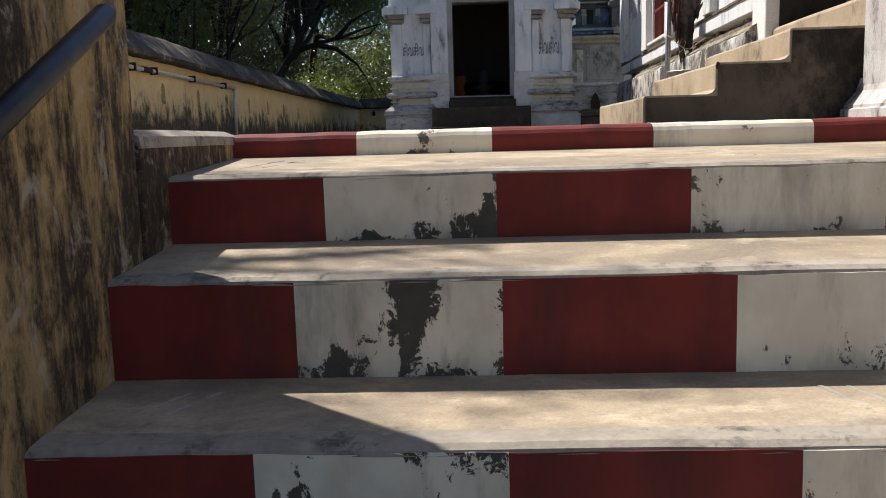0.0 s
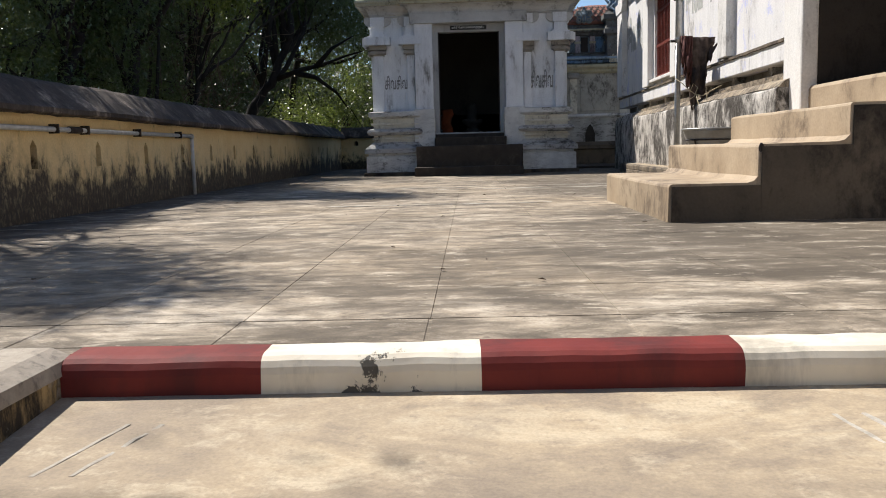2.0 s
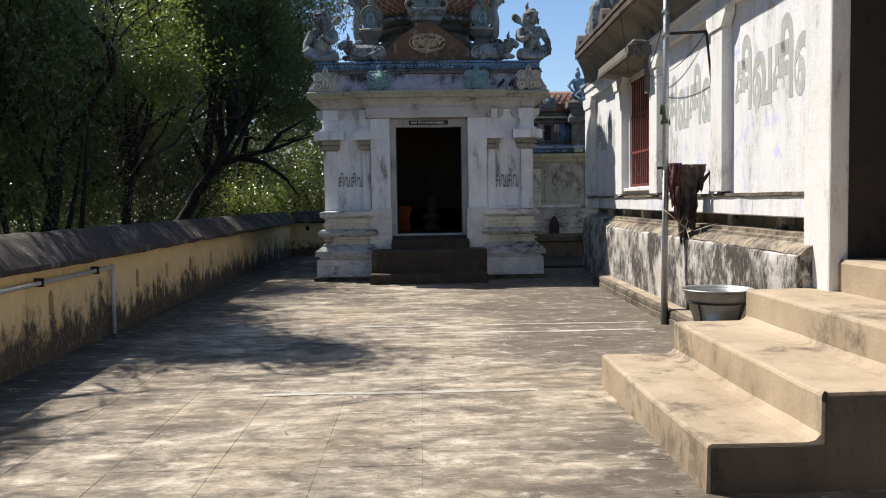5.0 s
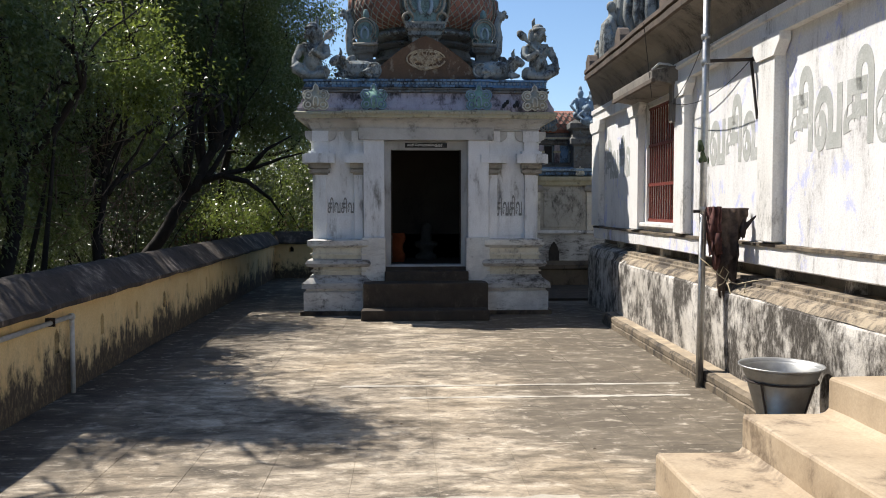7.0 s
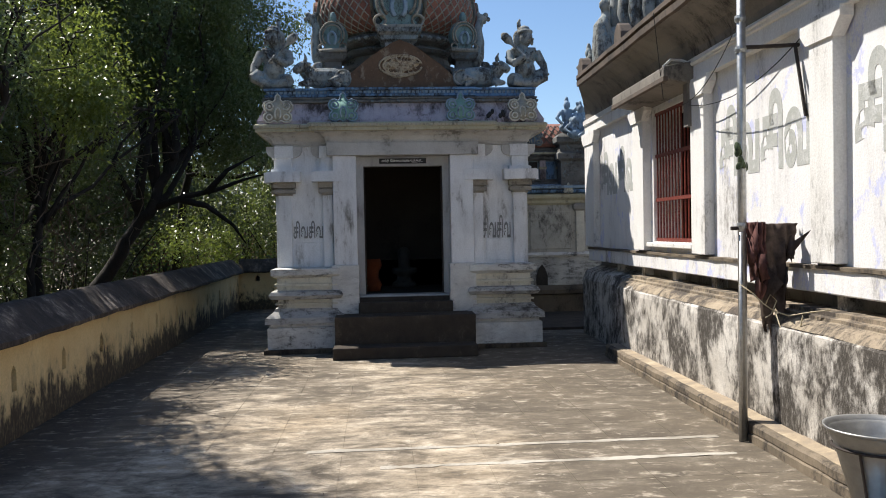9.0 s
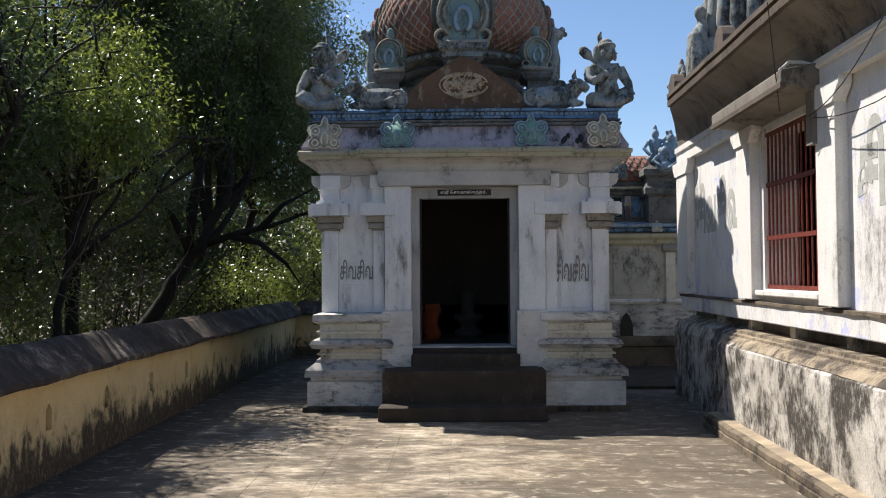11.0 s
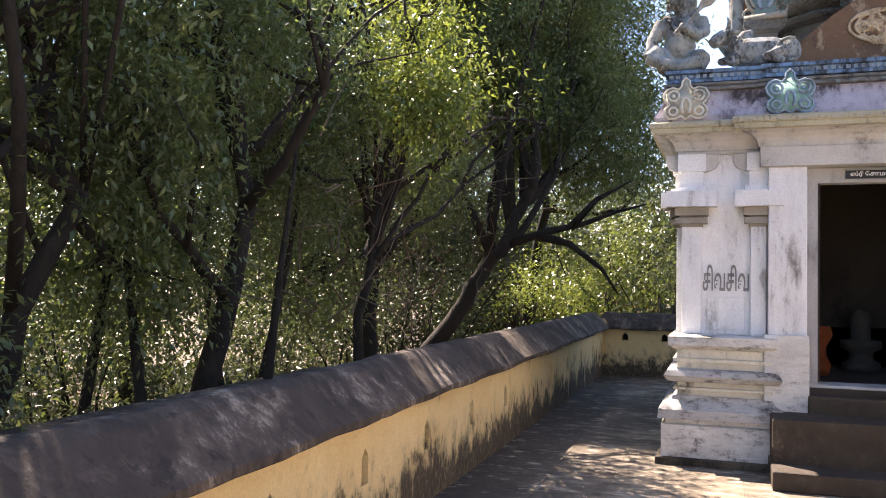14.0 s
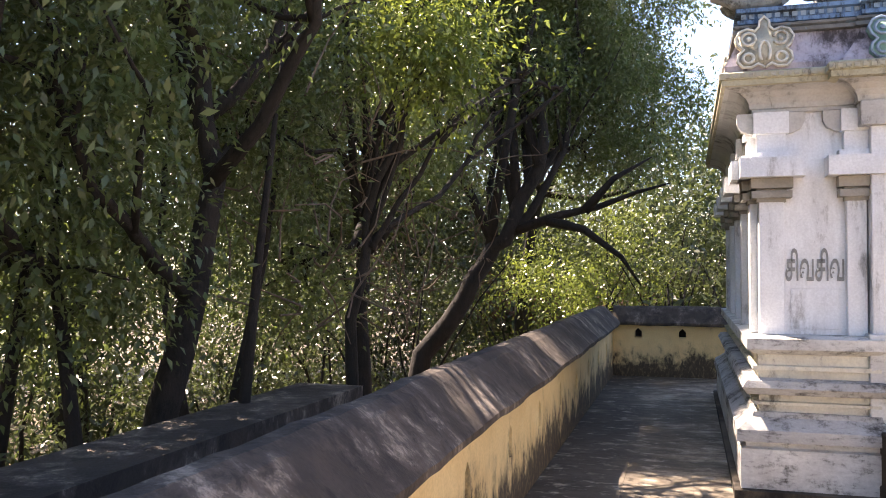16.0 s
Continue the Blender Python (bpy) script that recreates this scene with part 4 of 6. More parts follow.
def seated_figure(x, q):
    """A seated guardian: stucco shape, head turned outwards, club over the inner shoulder, one hand on the knee."""
    bm = bmesh.new()
    y, z = 11.20, 2.982
    P = lambda a, b, c: (x + q * a, y + b, z + c)
    # crossed legs and seat
    blob(bm, P(0.0, 0.06, 0.09), (0.20, 0.15, 0.09))
    tube(bm, [P(0.07, 0.0, 0.11), P(0.21, -0.08, 0.17), P(0.24, -0.09, 0.13)], [0.085, 0.075, 0.06], 10)
    tube(bm, [P(0.23, -0.09, 0.14), P(0.12, -0.14, 0.07), P(0.0, -0.13, 0.045)], [0.06, 0.05, 0.04], 10)
    tube(bm, [P(-0.06, 0.0, 0.10), P(-0.15, -0.12, 0.10), P(-0.16, -0.15, 0.085)], [0.085, 0.08, 0.07], 10)
    tube(bm, [P(-0.15, -0.14, 0.08), P(-0.04, -0.15, 0.05), P(0.06, -0.13, 0.04)], [0.06, 0.05, 0.035], 10)
    # belly, chest, shoulders
    blob(bm, P(0.01, -0.02, 0.23), (0.125, 0.11, 0.12))
    blob(bm, P(0.0, 0.02, 0.36), (0.135, 0.09, 0.12))
    tube(bm, [P(-0.14, 0.02, 0.44), P(0.14, 0.02, 0.44)], [0.062, 0.062], 10)
    blob(bm, P(0.0, 0.01, 0.50), (0.05, 0.05, 0.06))
    # head with moustache, turban, bun and crest
    blob(bm, P(0.025, -0.02, 0.60), (0.078, 0.082, 0.098))
    blob(bm, P(0.075, -0.085, 0.575), (0.042, 0.02, 0.014), (0, 0, 0))
    blob(bm, P(0.075, -0.095, 0.605), (0.016, 0.02, 0.025))
    blob(bm, P(0.02, -0.01, 0.67), (0.092, 0.092, 0.04))
    blob(bm, P(0.01, 0.0, 0.70), (0.07, 0.075, 0.05))
    blob(bm, P(-0.07, 0.04, 0.60), (0.05, 0.06, 0.10))
    blob(bm, P(-0.08, 0.03, 0.50), (0.035, 0.04, 0.05))
    blob(bm, P(0.10, 0.0, 0.56), (0.02, 0.025, 0.045))
    tube(bm, [P(-0.035, 0.03, 0.68), P(-0.05, 0.03, 0.79), P(-0.035, 0.02, 0.83)], [0.03, 0.024, 0.012], 8)
    # arms and club
    tube(bm, [P(0.15, 0.02, 0.44), P(0.20, -0.01, 0.33), P(0.225, -0.03, 0.28), P(0.235, -0.08, 0.19)], [0.058, 0.05, 0.046, 0.036], 10)
    tube(bm, [P(-0.15, 0.02, 0.44), P(-0.175, -0.05, 0.33), P(-0.14, -0.10, 0.29), P(-0.03, -0.13, 0.35)], [0.058, 0.05, 0.046, 0.034], 10)
    blob(bm, P(-0.02, -0.13, 0.36), (0.035, 0.032, 0.035))
    tube(bm, [P(0.05, -0.13, 0.30), P(-0.13, -0.08, 0.50), P(-0.17, -0.07, 0.545)], [0.016, 0.018, 0.028], 8)
    tube(bm, [P(-0.16, -0.072, 0.535), P(-0.19, -0.065, 0.57), P(-0.24, -0.055, 0.62), P(-0.265, -0.05, 0.645)], [0.03, 0.055, 0.05, 0.018], 10)
    # necklace, sash and armlets
    ring_curl(bm, P(0.0, -0.075, 0.43), 0.075, 0.012, 180, 360, 10)
    tube(bm, [P(0.10, -0.06, 0.44), P(0.02, -0.115, 0.32), P(-0.09, -0.10, 0.20)], 0.012, 6)
    for a, c in ((0.185, 0.37), (-0.165, 0.38)):
        blob(bm, P(a, 0.0, c), (0.06, 0.055, 0.018))
    ob = part("guardian_statue", bm, M_FIGURE, smooth=True, fuse=0.008)
    return tagged(ob, "weathered grey-blue seated guardian statue with a club", "statue", "cornice statues")


def lying_bull(x, q):
    """A reclining bull, rump towards the pediment, head by the guardian."""
    bm = bmesh.new()
    y, z = 11.14, 2.982
    P = lambda a, b, c: (x + q * a, y + b, z + c)
    tube(bm, [P(-0.26, 0.05, 0.12), P(-0.12, 0.05, 0.135), P(0.05, 0.05, 0.14), P(0.16, 0.04, 0.15)], [0.10, 0.125, 0.125, 0.10], 14)
    blob(bm, P(-0.24, 0.04, 0.125), (0.10, 0.12, 0.12))
    blob(bm, P(0.07, 0.06, 0.27), (0.055, 0.05, 0.06))
    blob(bm, P(0.04, 0.06, 0.30), (0.03, 0.03, 0.035))
    tube(bm, [P(0.13, 0.03, 0.16), P(0.21, 0.0, 0.23), P(0.24, -0.02, 0.25)], [0.10, 0.078, 0.065], 10)
    tube(bm, [P(0.22, -0.01, 0.27), P(0.28, -0.05, 0.235), P(0.315, -0.07, 0.20)], [0.066, 0.055, 0.042], 10)
    for c in (-1, 1):
        tube(bm, [P(0.20, 0.0 + c * 0.04, 0.32), P(0.19, c * 0.065, 0.37), P(0.205, c * 0.06, 0.41)], [0.02, 0.016, 0.007], 6)
        blob(bm, P(0.165, -0.01 + c * 0.085, 0.28), (0.045, 0.024, 0.022))
    for k in range(7):
        blob(bm, P(0.115 + 0.012 * k, -0.07 + 0.004 * k, 0.24 - 0.028 * k), (0.018, 0.016, 0.018), u=8, v=6)
    tube(bm, [P(0.13, -0.07, 0.08), P(0.25, -0.10, 0.05), P(0.15, -0.115, 0.03)], [0.05, 0.036, 0.03], 8)
    tube(bm, [P(-0.20, -0.06, 0.11), P(-0.08, -0.10, 0.075), P(-0.20, -0.11, 0.03)], [0.07, 0.045, 0.032], 8)
    ring_curl(bm, P(-0.235, -0.085, 0.125), 0.085, 0.016, 60, 300, 12)
    ob = part("bull_statue", bm, M_FIGURE, smooth=True, fuse=0.008)
    return tagged(ob, "weathered grey-blue reclining bull statue", "statue", "cornice statues")


seated_figure(-1.42, -1)
seated_figure(1.47, 1)
lying_bull(-0.87, -1)
lying_bull(0.95, 1)

# words on the shrine
WORD = "சிவசிவ"
for x in (-1.245, 0.93):
    tagged(writing("wall_stencil", WORD, 0.205 if x < 0 else 0.27, 0.335, pose(x, WY0 - 0.008, 1.285 if x < 0 else 1.25), M_LETTER_DARK), "grey stencilled Tamil words on the whitewashed shrine panel", "wall writing", "shrine wall words")
sign = thing("name_sign", "small black name board with white Tamil lettering over the shrine door", "sign", (CX, 11.09, 2.12))
part("board", B(-0.25, 0.29, 11.075, 11.095, 2.125, 2.185), M_BLACK, sign)
writing("lettering", "ஸ்ரீ " + "ே" + "சாமாஸ்கந்தர்..", 0.048, 0.47, pose(-0.22, 11.072, 2.131), M_SIGNWHITE, sign, "white lettering", 0.002)

# inside the shrine
idol = tagged(part("stone_idol", blob(lathe(bmesh.new(), [(0.16, 0.60), (0.16, 0.66), (0.10, 0.70), (0.10, 0.76), (0.17, 0.80), (0.17, 0.86), (0.08, 0.87), (0.085, 1.05), (0.05, 1.12)], (0.06, 12.6, 0), 20), (0.06, 12.6, 1.05), (0.085, 0.085, 0.09)), M_STONE, smooth=True),
              "dark carved stone idol on a round pedestal in the dark room", "idol")
bm = bmesh.new()
rings(bm, [[(-0.36 + 0.03 * math.sin(9 * t) + dx, 12.0 + dy, 0.60 + 0.40 * t) for dx, dy in ((-0.09, -0.06), (0.09, -0.07), (0.10, 0.06), (-0.08, 0.07))] for t in (0, 0.2, 0.4, 0.6, 0.8, 1.0)])
tagged(part("draped_cloth", wobble(bm, 0.03, 8), M_ORANGE, smooth=True), "orange cloth draped over a low stand inside the shrine", "cloth")

# ---- hall beside the terrace ----
hall = thing("temple_hall", "long whitewashed hall with stained plinth, barred window and cove eave", "hall", (2.0, 6.5, 0))


def along(profile, y0, y1, n=1, mitre=None):
    """A moulding run along y with an outline in x and z; mitre: the far end is cut back where it overhangs this x."""
    cut_back = [3.0 * max(0.0, mitre - x) if mitre else 0.0 for x, _ in profile]
    return rings(bmesh.new(), [[(x, y0 + (y1 - c - y0) * i / n, z) for (x, z), c in zip(profile, cut_back)] for i in range(n + 1)])


part("kerb", wobble(along([(1.985, 0.0), (1.985, 0.05), (1.998, 0.058), (1.992, 0.066), (1.992, 0.108), (2.005, 0.122), (2.03, 0.126), (2.03, 0.0)], 4.22, 10.0, 60), 0.007, 6), M_KERB, hall, "dirty stained base kerb")
part("kerb_top", wobble(along([(2.03, 0.10), (2.03, 0.127), (2.2, 0.142), (2.2, 0.10)], 4.22, 10.0, 60), 0.005, 6), M_TREAD, hall, "sandy kerb top")
part("plinth", wobble(along([(2.125, 0.12), (2.115, 0.45), (2.11, 0.68), (2.115, 0.72), (2.15, 0.755), (2.5, 0.76), (2.5, 0.12)], 4.22, 9.98, 40), 0.009, 4), M_PLINTH, hall, "plinth face streaked black with mould")
part("plinth_top", wobble(along([(2.125, 0.735), (2.16, 0.772), (2.20, 0.792), (2.215, 0.796), (2.215, 0.815), (2.255, 0.822), (2.255, 0.845), (2.5, 0.85), (2.5, 0.735)], 4.22, 9.98, 40), 0.006, 5), M_SILLY, hall, "worn sloped plinth top")
part("plinth", wobble(along([(2.22, 0.0), (2.22, 0.70), (2.26, 0.80), (2.5, 0.885), (2.5, 0.0)], 9.98, 12.0, 4), 0.003, 2), M_PLINTH, hall)
for yy in (5.05, 6.0, 6.95, 7.9, 8.85, 9.8, 10.75):
    part("ledge_block", B(2.36, 2.46, yy, yy + 0.10, 0.845, 0.937), M_PLINTH, hall)
# Dark grey back paints the shade of the gap between plinth and ledge.
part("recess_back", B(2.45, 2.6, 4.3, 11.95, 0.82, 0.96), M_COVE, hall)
part("ledge", wobble(along([(2.295, 0.937), (2.29, 0.945), (2.29, 1.075), (2.6, 1.08), (2.6, 0.937)], 4.3, 11.95, 40), 0.004, 4), M_HALL_BLUE, hall, "projecting washed ledge")
part("ledge_top", wobble(along([(2.275, 1.078), (2.275, 1.10), (2.6, 1.115), (2.6, 1.078)], 4.3, 11.95, 40), 0.006, 6), M_KERB, hall, "mouldy ledge top")
WIN_Y0, WIN_Y1, WIN_Z0, WIN_Z1 = 8.27, 9.40, 1.19, 2.46
bm = bmesh.new()
part("end_wall", B(2.62, 5.5, 11.65, 11.95, 0.0, 2.8), M_REAR, hall)
holed(bm, 2.33, 2.62, 4.3, 11.95, 1.1, 2.8, WIN_Y0, WIN_Y1, WIN_Z0, WIN_Z1)
part("wall", bm, M_HALL_BLUE, hall, "white wall with worn blue wash patches")
for y0, y1 in ((5.93, 6.20), (7.86, 8.16), (9.47, 9.82), (11.5, 11.95), (4.3, 4.42)):
    pil = part("wall_pilaster", B(2.252, 2.34, y0, y1, 1.115, 2.40), M_HALL, hall, bevel=0.006)
    part("pilaster_cap", extrude_outline(bmesh.new(), [(y0 - 0.10, 2.53), (y0 - 0.10, 2.47), (y0 - 0.05, 2.42), (y0 - 0.01, 2.38), (y1 + 0.01, 2.38), (y1 + 0.05, 2.42), (y1 + 0.10, 2.47), (y1 + 0.10, 2.53)], 0.08, Matrix.Translation((2.238, 0, 0)) @ Matrix(((0, 1, 0, 0), (1, 0, 0, 0), (0, 0, 1, 0), (0, 0, 0, 1)))), M_HALL, pil)
part("wall_beam", along([(2.265, 2.53), (2.265, 2.64), (2.245, 2.645), (2.245, 2.70), (2.40, 2.72), (2.40, 2.53)], -3.0, 11.97, 1), M_HALL, hall)
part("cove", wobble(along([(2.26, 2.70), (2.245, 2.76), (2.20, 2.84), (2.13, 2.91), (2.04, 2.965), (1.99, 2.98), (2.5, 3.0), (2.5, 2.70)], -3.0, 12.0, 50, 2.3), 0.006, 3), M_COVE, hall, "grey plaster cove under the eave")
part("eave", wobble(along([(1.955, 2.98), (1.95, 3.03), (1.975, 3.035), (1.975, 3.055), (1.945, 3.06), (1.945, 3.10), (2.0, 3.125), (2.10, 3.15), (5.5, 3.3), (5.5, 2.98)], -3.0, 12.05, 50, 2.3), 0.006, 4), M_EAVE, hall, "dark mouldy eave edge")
for yy in (4.2, 5.9, 7.6, 9.3, 10.9):
    bm = extrude_outline(bmesh.new(), [(-0.13, 0), (0.13, 0), (0.12, 0.10), (0.06, 0.17), (0, 0.20), (-0.06, 0.17), (-0.12, 0.10)], 0.12, Matrix.Translation((1.97, yy, 3.09)) @ pose(0, 0, 0, 0, 0, -90))
    part("eave_ornament", bm, M_EAVE, hall, bevel=0.01)
aw = part("window_awning", rings(bmesh.new(), [[(2.02, y, 2.545), (2.02, y, 2.645), (2.34, y, 2.70), (2.34, y, 2.49)] for y in (8.10, 8.9, 9.70)]), M_COVE, hall, "stained concrete awning", bevel=0.012)
part("awning_rim", bx(bmesh.new(), 2.012, 2.05, 8.09, 9.71, 2.525, 2.56), M_EAVE, aw)
bm = tube(bmesh.new(), [(2.05, 8.2, 2.66), (2.12, 8.23, 2.72), (2.2, 8.2, 2.71), (2.25, 8.1, 2.66), (2.24, 7.4, 2.67), (2.24, 6.2, 2.68)], 0.012, 7)
part("cable_loop", bm, M_HALL, hall, "white plastic cable", smooth=True)
part("conduit_box", B(2.22, 2.335, 8.12, 8.22, 2.16, 2.54), M_COVE, hall)
bm = holed(bmesh.new(), 2.325, 2.60, WIN_Y0 - 0.004, WIN_Y1 + 0.004, WIN_Z0 - 0.004, WIN_Z1 + 0.004, WIN_Y0 + 0.035, WIN_Y1 - 0.035, WIN_Z0 + 0.012, WIN_Z1 - 0.03)
window = part("window", bm, M_HALL, hall, "barred window with red iron grille")
part("window_sill", B(2.27, 2.6, WIN_Y0 - 0.05, WIN_Y1 + 0.05, 1.15, 1.192), M_HALL, window, bevel=0.008)
for zz in (1.22, 1.60, 2.02, 2.42):
    part("grille_rail", B(2.345, 2.37, WIN_Y0 + 0.03, WIN_Y1 - 0.03, zz - 0.016, zz + 0.016), M_BAR, window)
for i in range(13):
    yy = WIN_Y0 + 0.06 + i * (WIN_Y1 - WIN_Y0 - 0.12) / 12
    part("grille_bar", tube(bmesh.new(), [(2.358, yy, WIN_Z0), (2.358, yy, WIN_Z1)], 0.0085, 8), M_BAR, window)
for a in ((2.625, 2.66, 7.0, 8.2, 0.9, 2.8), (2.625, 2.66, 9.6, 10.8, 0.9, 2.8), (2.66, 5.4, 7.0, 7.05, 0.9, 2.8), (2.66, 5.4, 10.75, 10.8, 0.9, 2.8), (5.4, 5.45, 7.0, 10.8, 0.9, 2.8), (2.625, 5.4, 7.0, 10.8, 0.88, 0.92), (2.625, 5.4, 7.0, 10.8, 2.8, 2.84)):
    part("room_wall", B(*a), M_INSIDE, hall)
# Thin dark strips, each beside the far edge of a pilaster.
for y0, y1, z1 in ((9.83, 9.89, 2.30), (6.21, 6.26, 2.50)):
    part("drain_strip", B(2.29, 2.334, y0, y1, 1.118, z1), M_EAVE, hall, "thin dark vertical strip")
# roof dome and finials of the hall
rdome = part("ribbed_dome", lathe(bmesh.new(), [(0.45, 3.2), (0.60, 3.52), (0.63, 3.75), (0.61, 4.02), (0.51, 4.26), (0.35, 4.46), (0.1, 4.6)], (3.05, 11.1, 0), 26), M_FIGURE, hall, "ribbed pale blue stucco dome", smooth=True)
for i in range(26):
    a0 = 6.28319 * i / 26
    pts = []
    for r, z in ((0.46, 3.25), (0.60, 3.42), (0.66, 3.65), (0.64, 3.92), (0.54, 4.16), (0.38, 4.36), (0.2, 4.5)):
        pts.append((3.05 + r * math.cos(a0), 11.1 + r * math.sin(a0), z + 0.1))
    part("rib", tube(bmesh.new(), pts, [0.05, 0.075, 0.085, 0.08, 0.07, 0.05, 0.03], 7), M_FIGURE, rdome, smooth=True)
bm = bmesh.new()
tube(bm, [(2.28, 10.9, 3.12), (2.26, 10.9, 3.4), (2.24, 10.92, 3.66), (2.30, 10.95, 3.78), (2.27, 10.97, 3.90)], [0.16, 0.15, 0.10, 0.06, 0.03], 8)
blob(bm, (2.27, 10.93, 3.90), (0.06, 0.06, 0.07))
blob(bm, (2.40, 10.9, 3.40), (0.14, 0.10, 0.26))
part("roof_finial", bm, M_FIGURE, hall, smooth=True, fuse=0.015)
# painted words on the hall
TURN_E = Matrix(((0, 1, 0, 0), (-1, 0, 0, 0), (0, 0, 1, 0), (0, 0, 0, 1)))
for y0, y1, z0, z1 in ((10.0, 11.4, 1.72, 2.24), (6.32, 7.74, 1.70, 2.24), (4.45, 5.85, 1.70, 2.26)):
    writing("painted_word", WORD, z1 - z0, y1 - y0, Matrix.Translation((2.3292, y1, z0)) @ TURN_E, M_LETTER, hall, "large faded grey Tamil words", 0.002, 0.045)
hall.matrix_basis = Matrix.Translation((2.0, 6.5, 0)) @ pose(0, 0, 0, 0, 0, -1.2)

# small stucco figures at the end of the eave
bm = bmesh.new()
for dx, dy, h in ((0.0, 0.0, 0.44), (0.16, -0.10, 0.36), (-0.04, -0.22, 0.30)):
    x, y, z = 2.34 + dx, 11.55 + dy, 3.10
    blob(bm, (x, y, z + 0.07), (0.11, 0.10, 0.09))
    blob(bm, (x, y, z + 0.5 * h), (0.075, 0.07, 0.3 * h))
    blob(bm, (x, y - 0.01, z + 0.86 * h), (0.05, 0.05, 0.065))
    blob(bm, (x, y, z + 1.0 * h), (0.03, 0.03, 0.07))
    tube(bm, [(x - 0.07, y, z + 0.62 * h), (x - 0.15, y - 0.05, z + 0.45 * h), (x - 0.10, y - 0.10, z + 0.22 * h)], [0.03, 0.027, 0.024], 6)
    tube(bm, [(x + 0.07, y, z + 0.62 * h), (x + 0.13, y - 0.05, z + 0.75 * h)], [0.03, 0.022], 6)
tagged(part("eave_statue", bm, M_FIGURE, smooth=True, fuse=0.012), "cluster of weathered stucco figures on the hall eave", "statue", "cornice statues")

# ---- porch and side steps ----
porch = thing("porch", "whitewashed porch entrance with dim plastered room", "porch", (2.6, 3.2, 0))
part("jamb", wobble(B(2.15, 2.26, 4.02, 4.34, 0.0, 2.66), 0.004, 3), M_HALL, porch, "bright white door jamb", bevel=0.015)
# Same jamb in near black: the shade on its inner side is coloured in.
part("jamb_return", B(2.26, 2.75, 4.03, 4.34, 0.0, 2.66), M_INSIDE, porch, "inner side of the jamb, darkened for shade")
part("landing", wobble(along([(2.21, 0.0), (2.20, 0.70), (2.215, 0.722), (4.4, 0.725), (4.4, 0.0)], 2.30, 4.3, 4), 0.003), M_STAIR, porch, "sandy cement landing")
part("wall", wobble(stack(bmesh.new(), (2.13, 2.6, -3.0, 2.30), [(0, 0.1), (0, 0.6), (0, 1.2), (0, 1.8), (0, 2.66)]), 0.008, 3), M_PEELING, porch, "peeling whitewashed wall with black mould")
part("wall_base", wobble(along([(2.03, 0.0), (2.03, 0.065), (2.05, 0.075), (2.05, 0.09), (2.075, 0.12), (2.12, 0.17), (2.14, 0.24), (2.6, 0.24), (2.6, 0.0)], -3.0, 2.36, 20), 0.006, 6), M_PEELING, porch, "rounded base moulding")
part("lintel", B(2.17, 2.6, 2.25, 4.30, 2.45, 2.69), M_HALL, porch)
bm = bmesh.new()
bx(bm, 4.3, 4.4, -1.0, 4.5, 0.7, 2.95)
bx(bm, 2.75, 4.3, 4.30, 4.42, 0.7, 2.95)
bx(bm, 2.6, 4.3, -1.1, -1.0, 0.7, 2.95)
bx(bm, 2.6, 4.3, -1.0, 2.3, 0.6, 0.725)
part("inner_wall", bm, M_PORCH, porch, "dull brown inner plaster")
part("inner_pillar", B(2.95, 3.22, 3.75, 4.02, 0.725, 2.95), M_PORCH, porch, bevel=0.01)
part("ceiling_slab", B(2.56, 4.4, -1.1, 4.42, 2.95, 3.0), M_PORCH, porch)

side = thing("side_steps", "three rounded sand-cement steps rising to the porch", "steps", (1.6, 3.3, 0))
for i in range(3):
    x0 = 0.93 + 0.42 * i
    z1 = 0.181 * (i + 1)
    x2 = x0 + 0.43 if i < 2 else 2.215
    prof = [(x2, 0.0), (x0, 0.0), (x0, z1 - 0.015), (x0 + 0.005, z1 - 0.005), (x0 + 0.016, z1)]
    if i < 2:
        prof += [(x2 - 0.06, z1 + 0.001), (x2 - 0.03, z1 + 0.008), (x2 - 0.008, z1 + 0.03), (x2, z1 + 0.06)]
    else:
        prof += [(x2, z1 + 0.004)]
    part("step", wobble(along(prof, 2.45, 4.22, 10), 0.005, 4), M_STAIR, side, "sandy cement step with rounded edge")
# Darker skins on the south faces hold both their shade and their stains.
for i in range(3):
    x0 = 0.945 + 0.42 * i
    part("stained_side", wobble(B(x0, (x0 + 0.419) if i < 2 else 2.2, 2.441, 2.47, 0.0, 0.181 * (i + 1) - 0.012), 0.002, 3), M_STAIRSIDE, side, "side face darkened for shade and stains")
part("chipped_corner", wobble(blob(bmesh.new(), (1.362, 2.452, 0.345), (0.014, 0.006, 0.022)), 0.004, 30), M_IRON, side, "dark chipped corner")

# ---- pole with bracket, rag and rope ----
pole = thing("steel_pole", "galvanised steel pole standing beside the hall with iron bracket", "pole", (1.965, 6.5, 0))
part("pipe", tube(bmesh.new(), [(1.965, 6.5, 0.0), (1.985, 6.5, 3.7)], 0.027, 14), M_STEEL, pole, smooth=True)
part("side_pipe", tube(bmesh.new(), [(1.935, 6.47, 0.0), (1.955, 6.475, 1.30)], 0.013, 10), M_STEEL, pole, smooth=True)
for zz in (1.34, 2.43, 2.62):
    part("clamp", lathe(bmesh.new(), [(0.033, zz - 0.018), (0.036, zz), (0.033, zz + 0.018)], (1.975, 6.5, 0), 12), M_STEEL, pole)
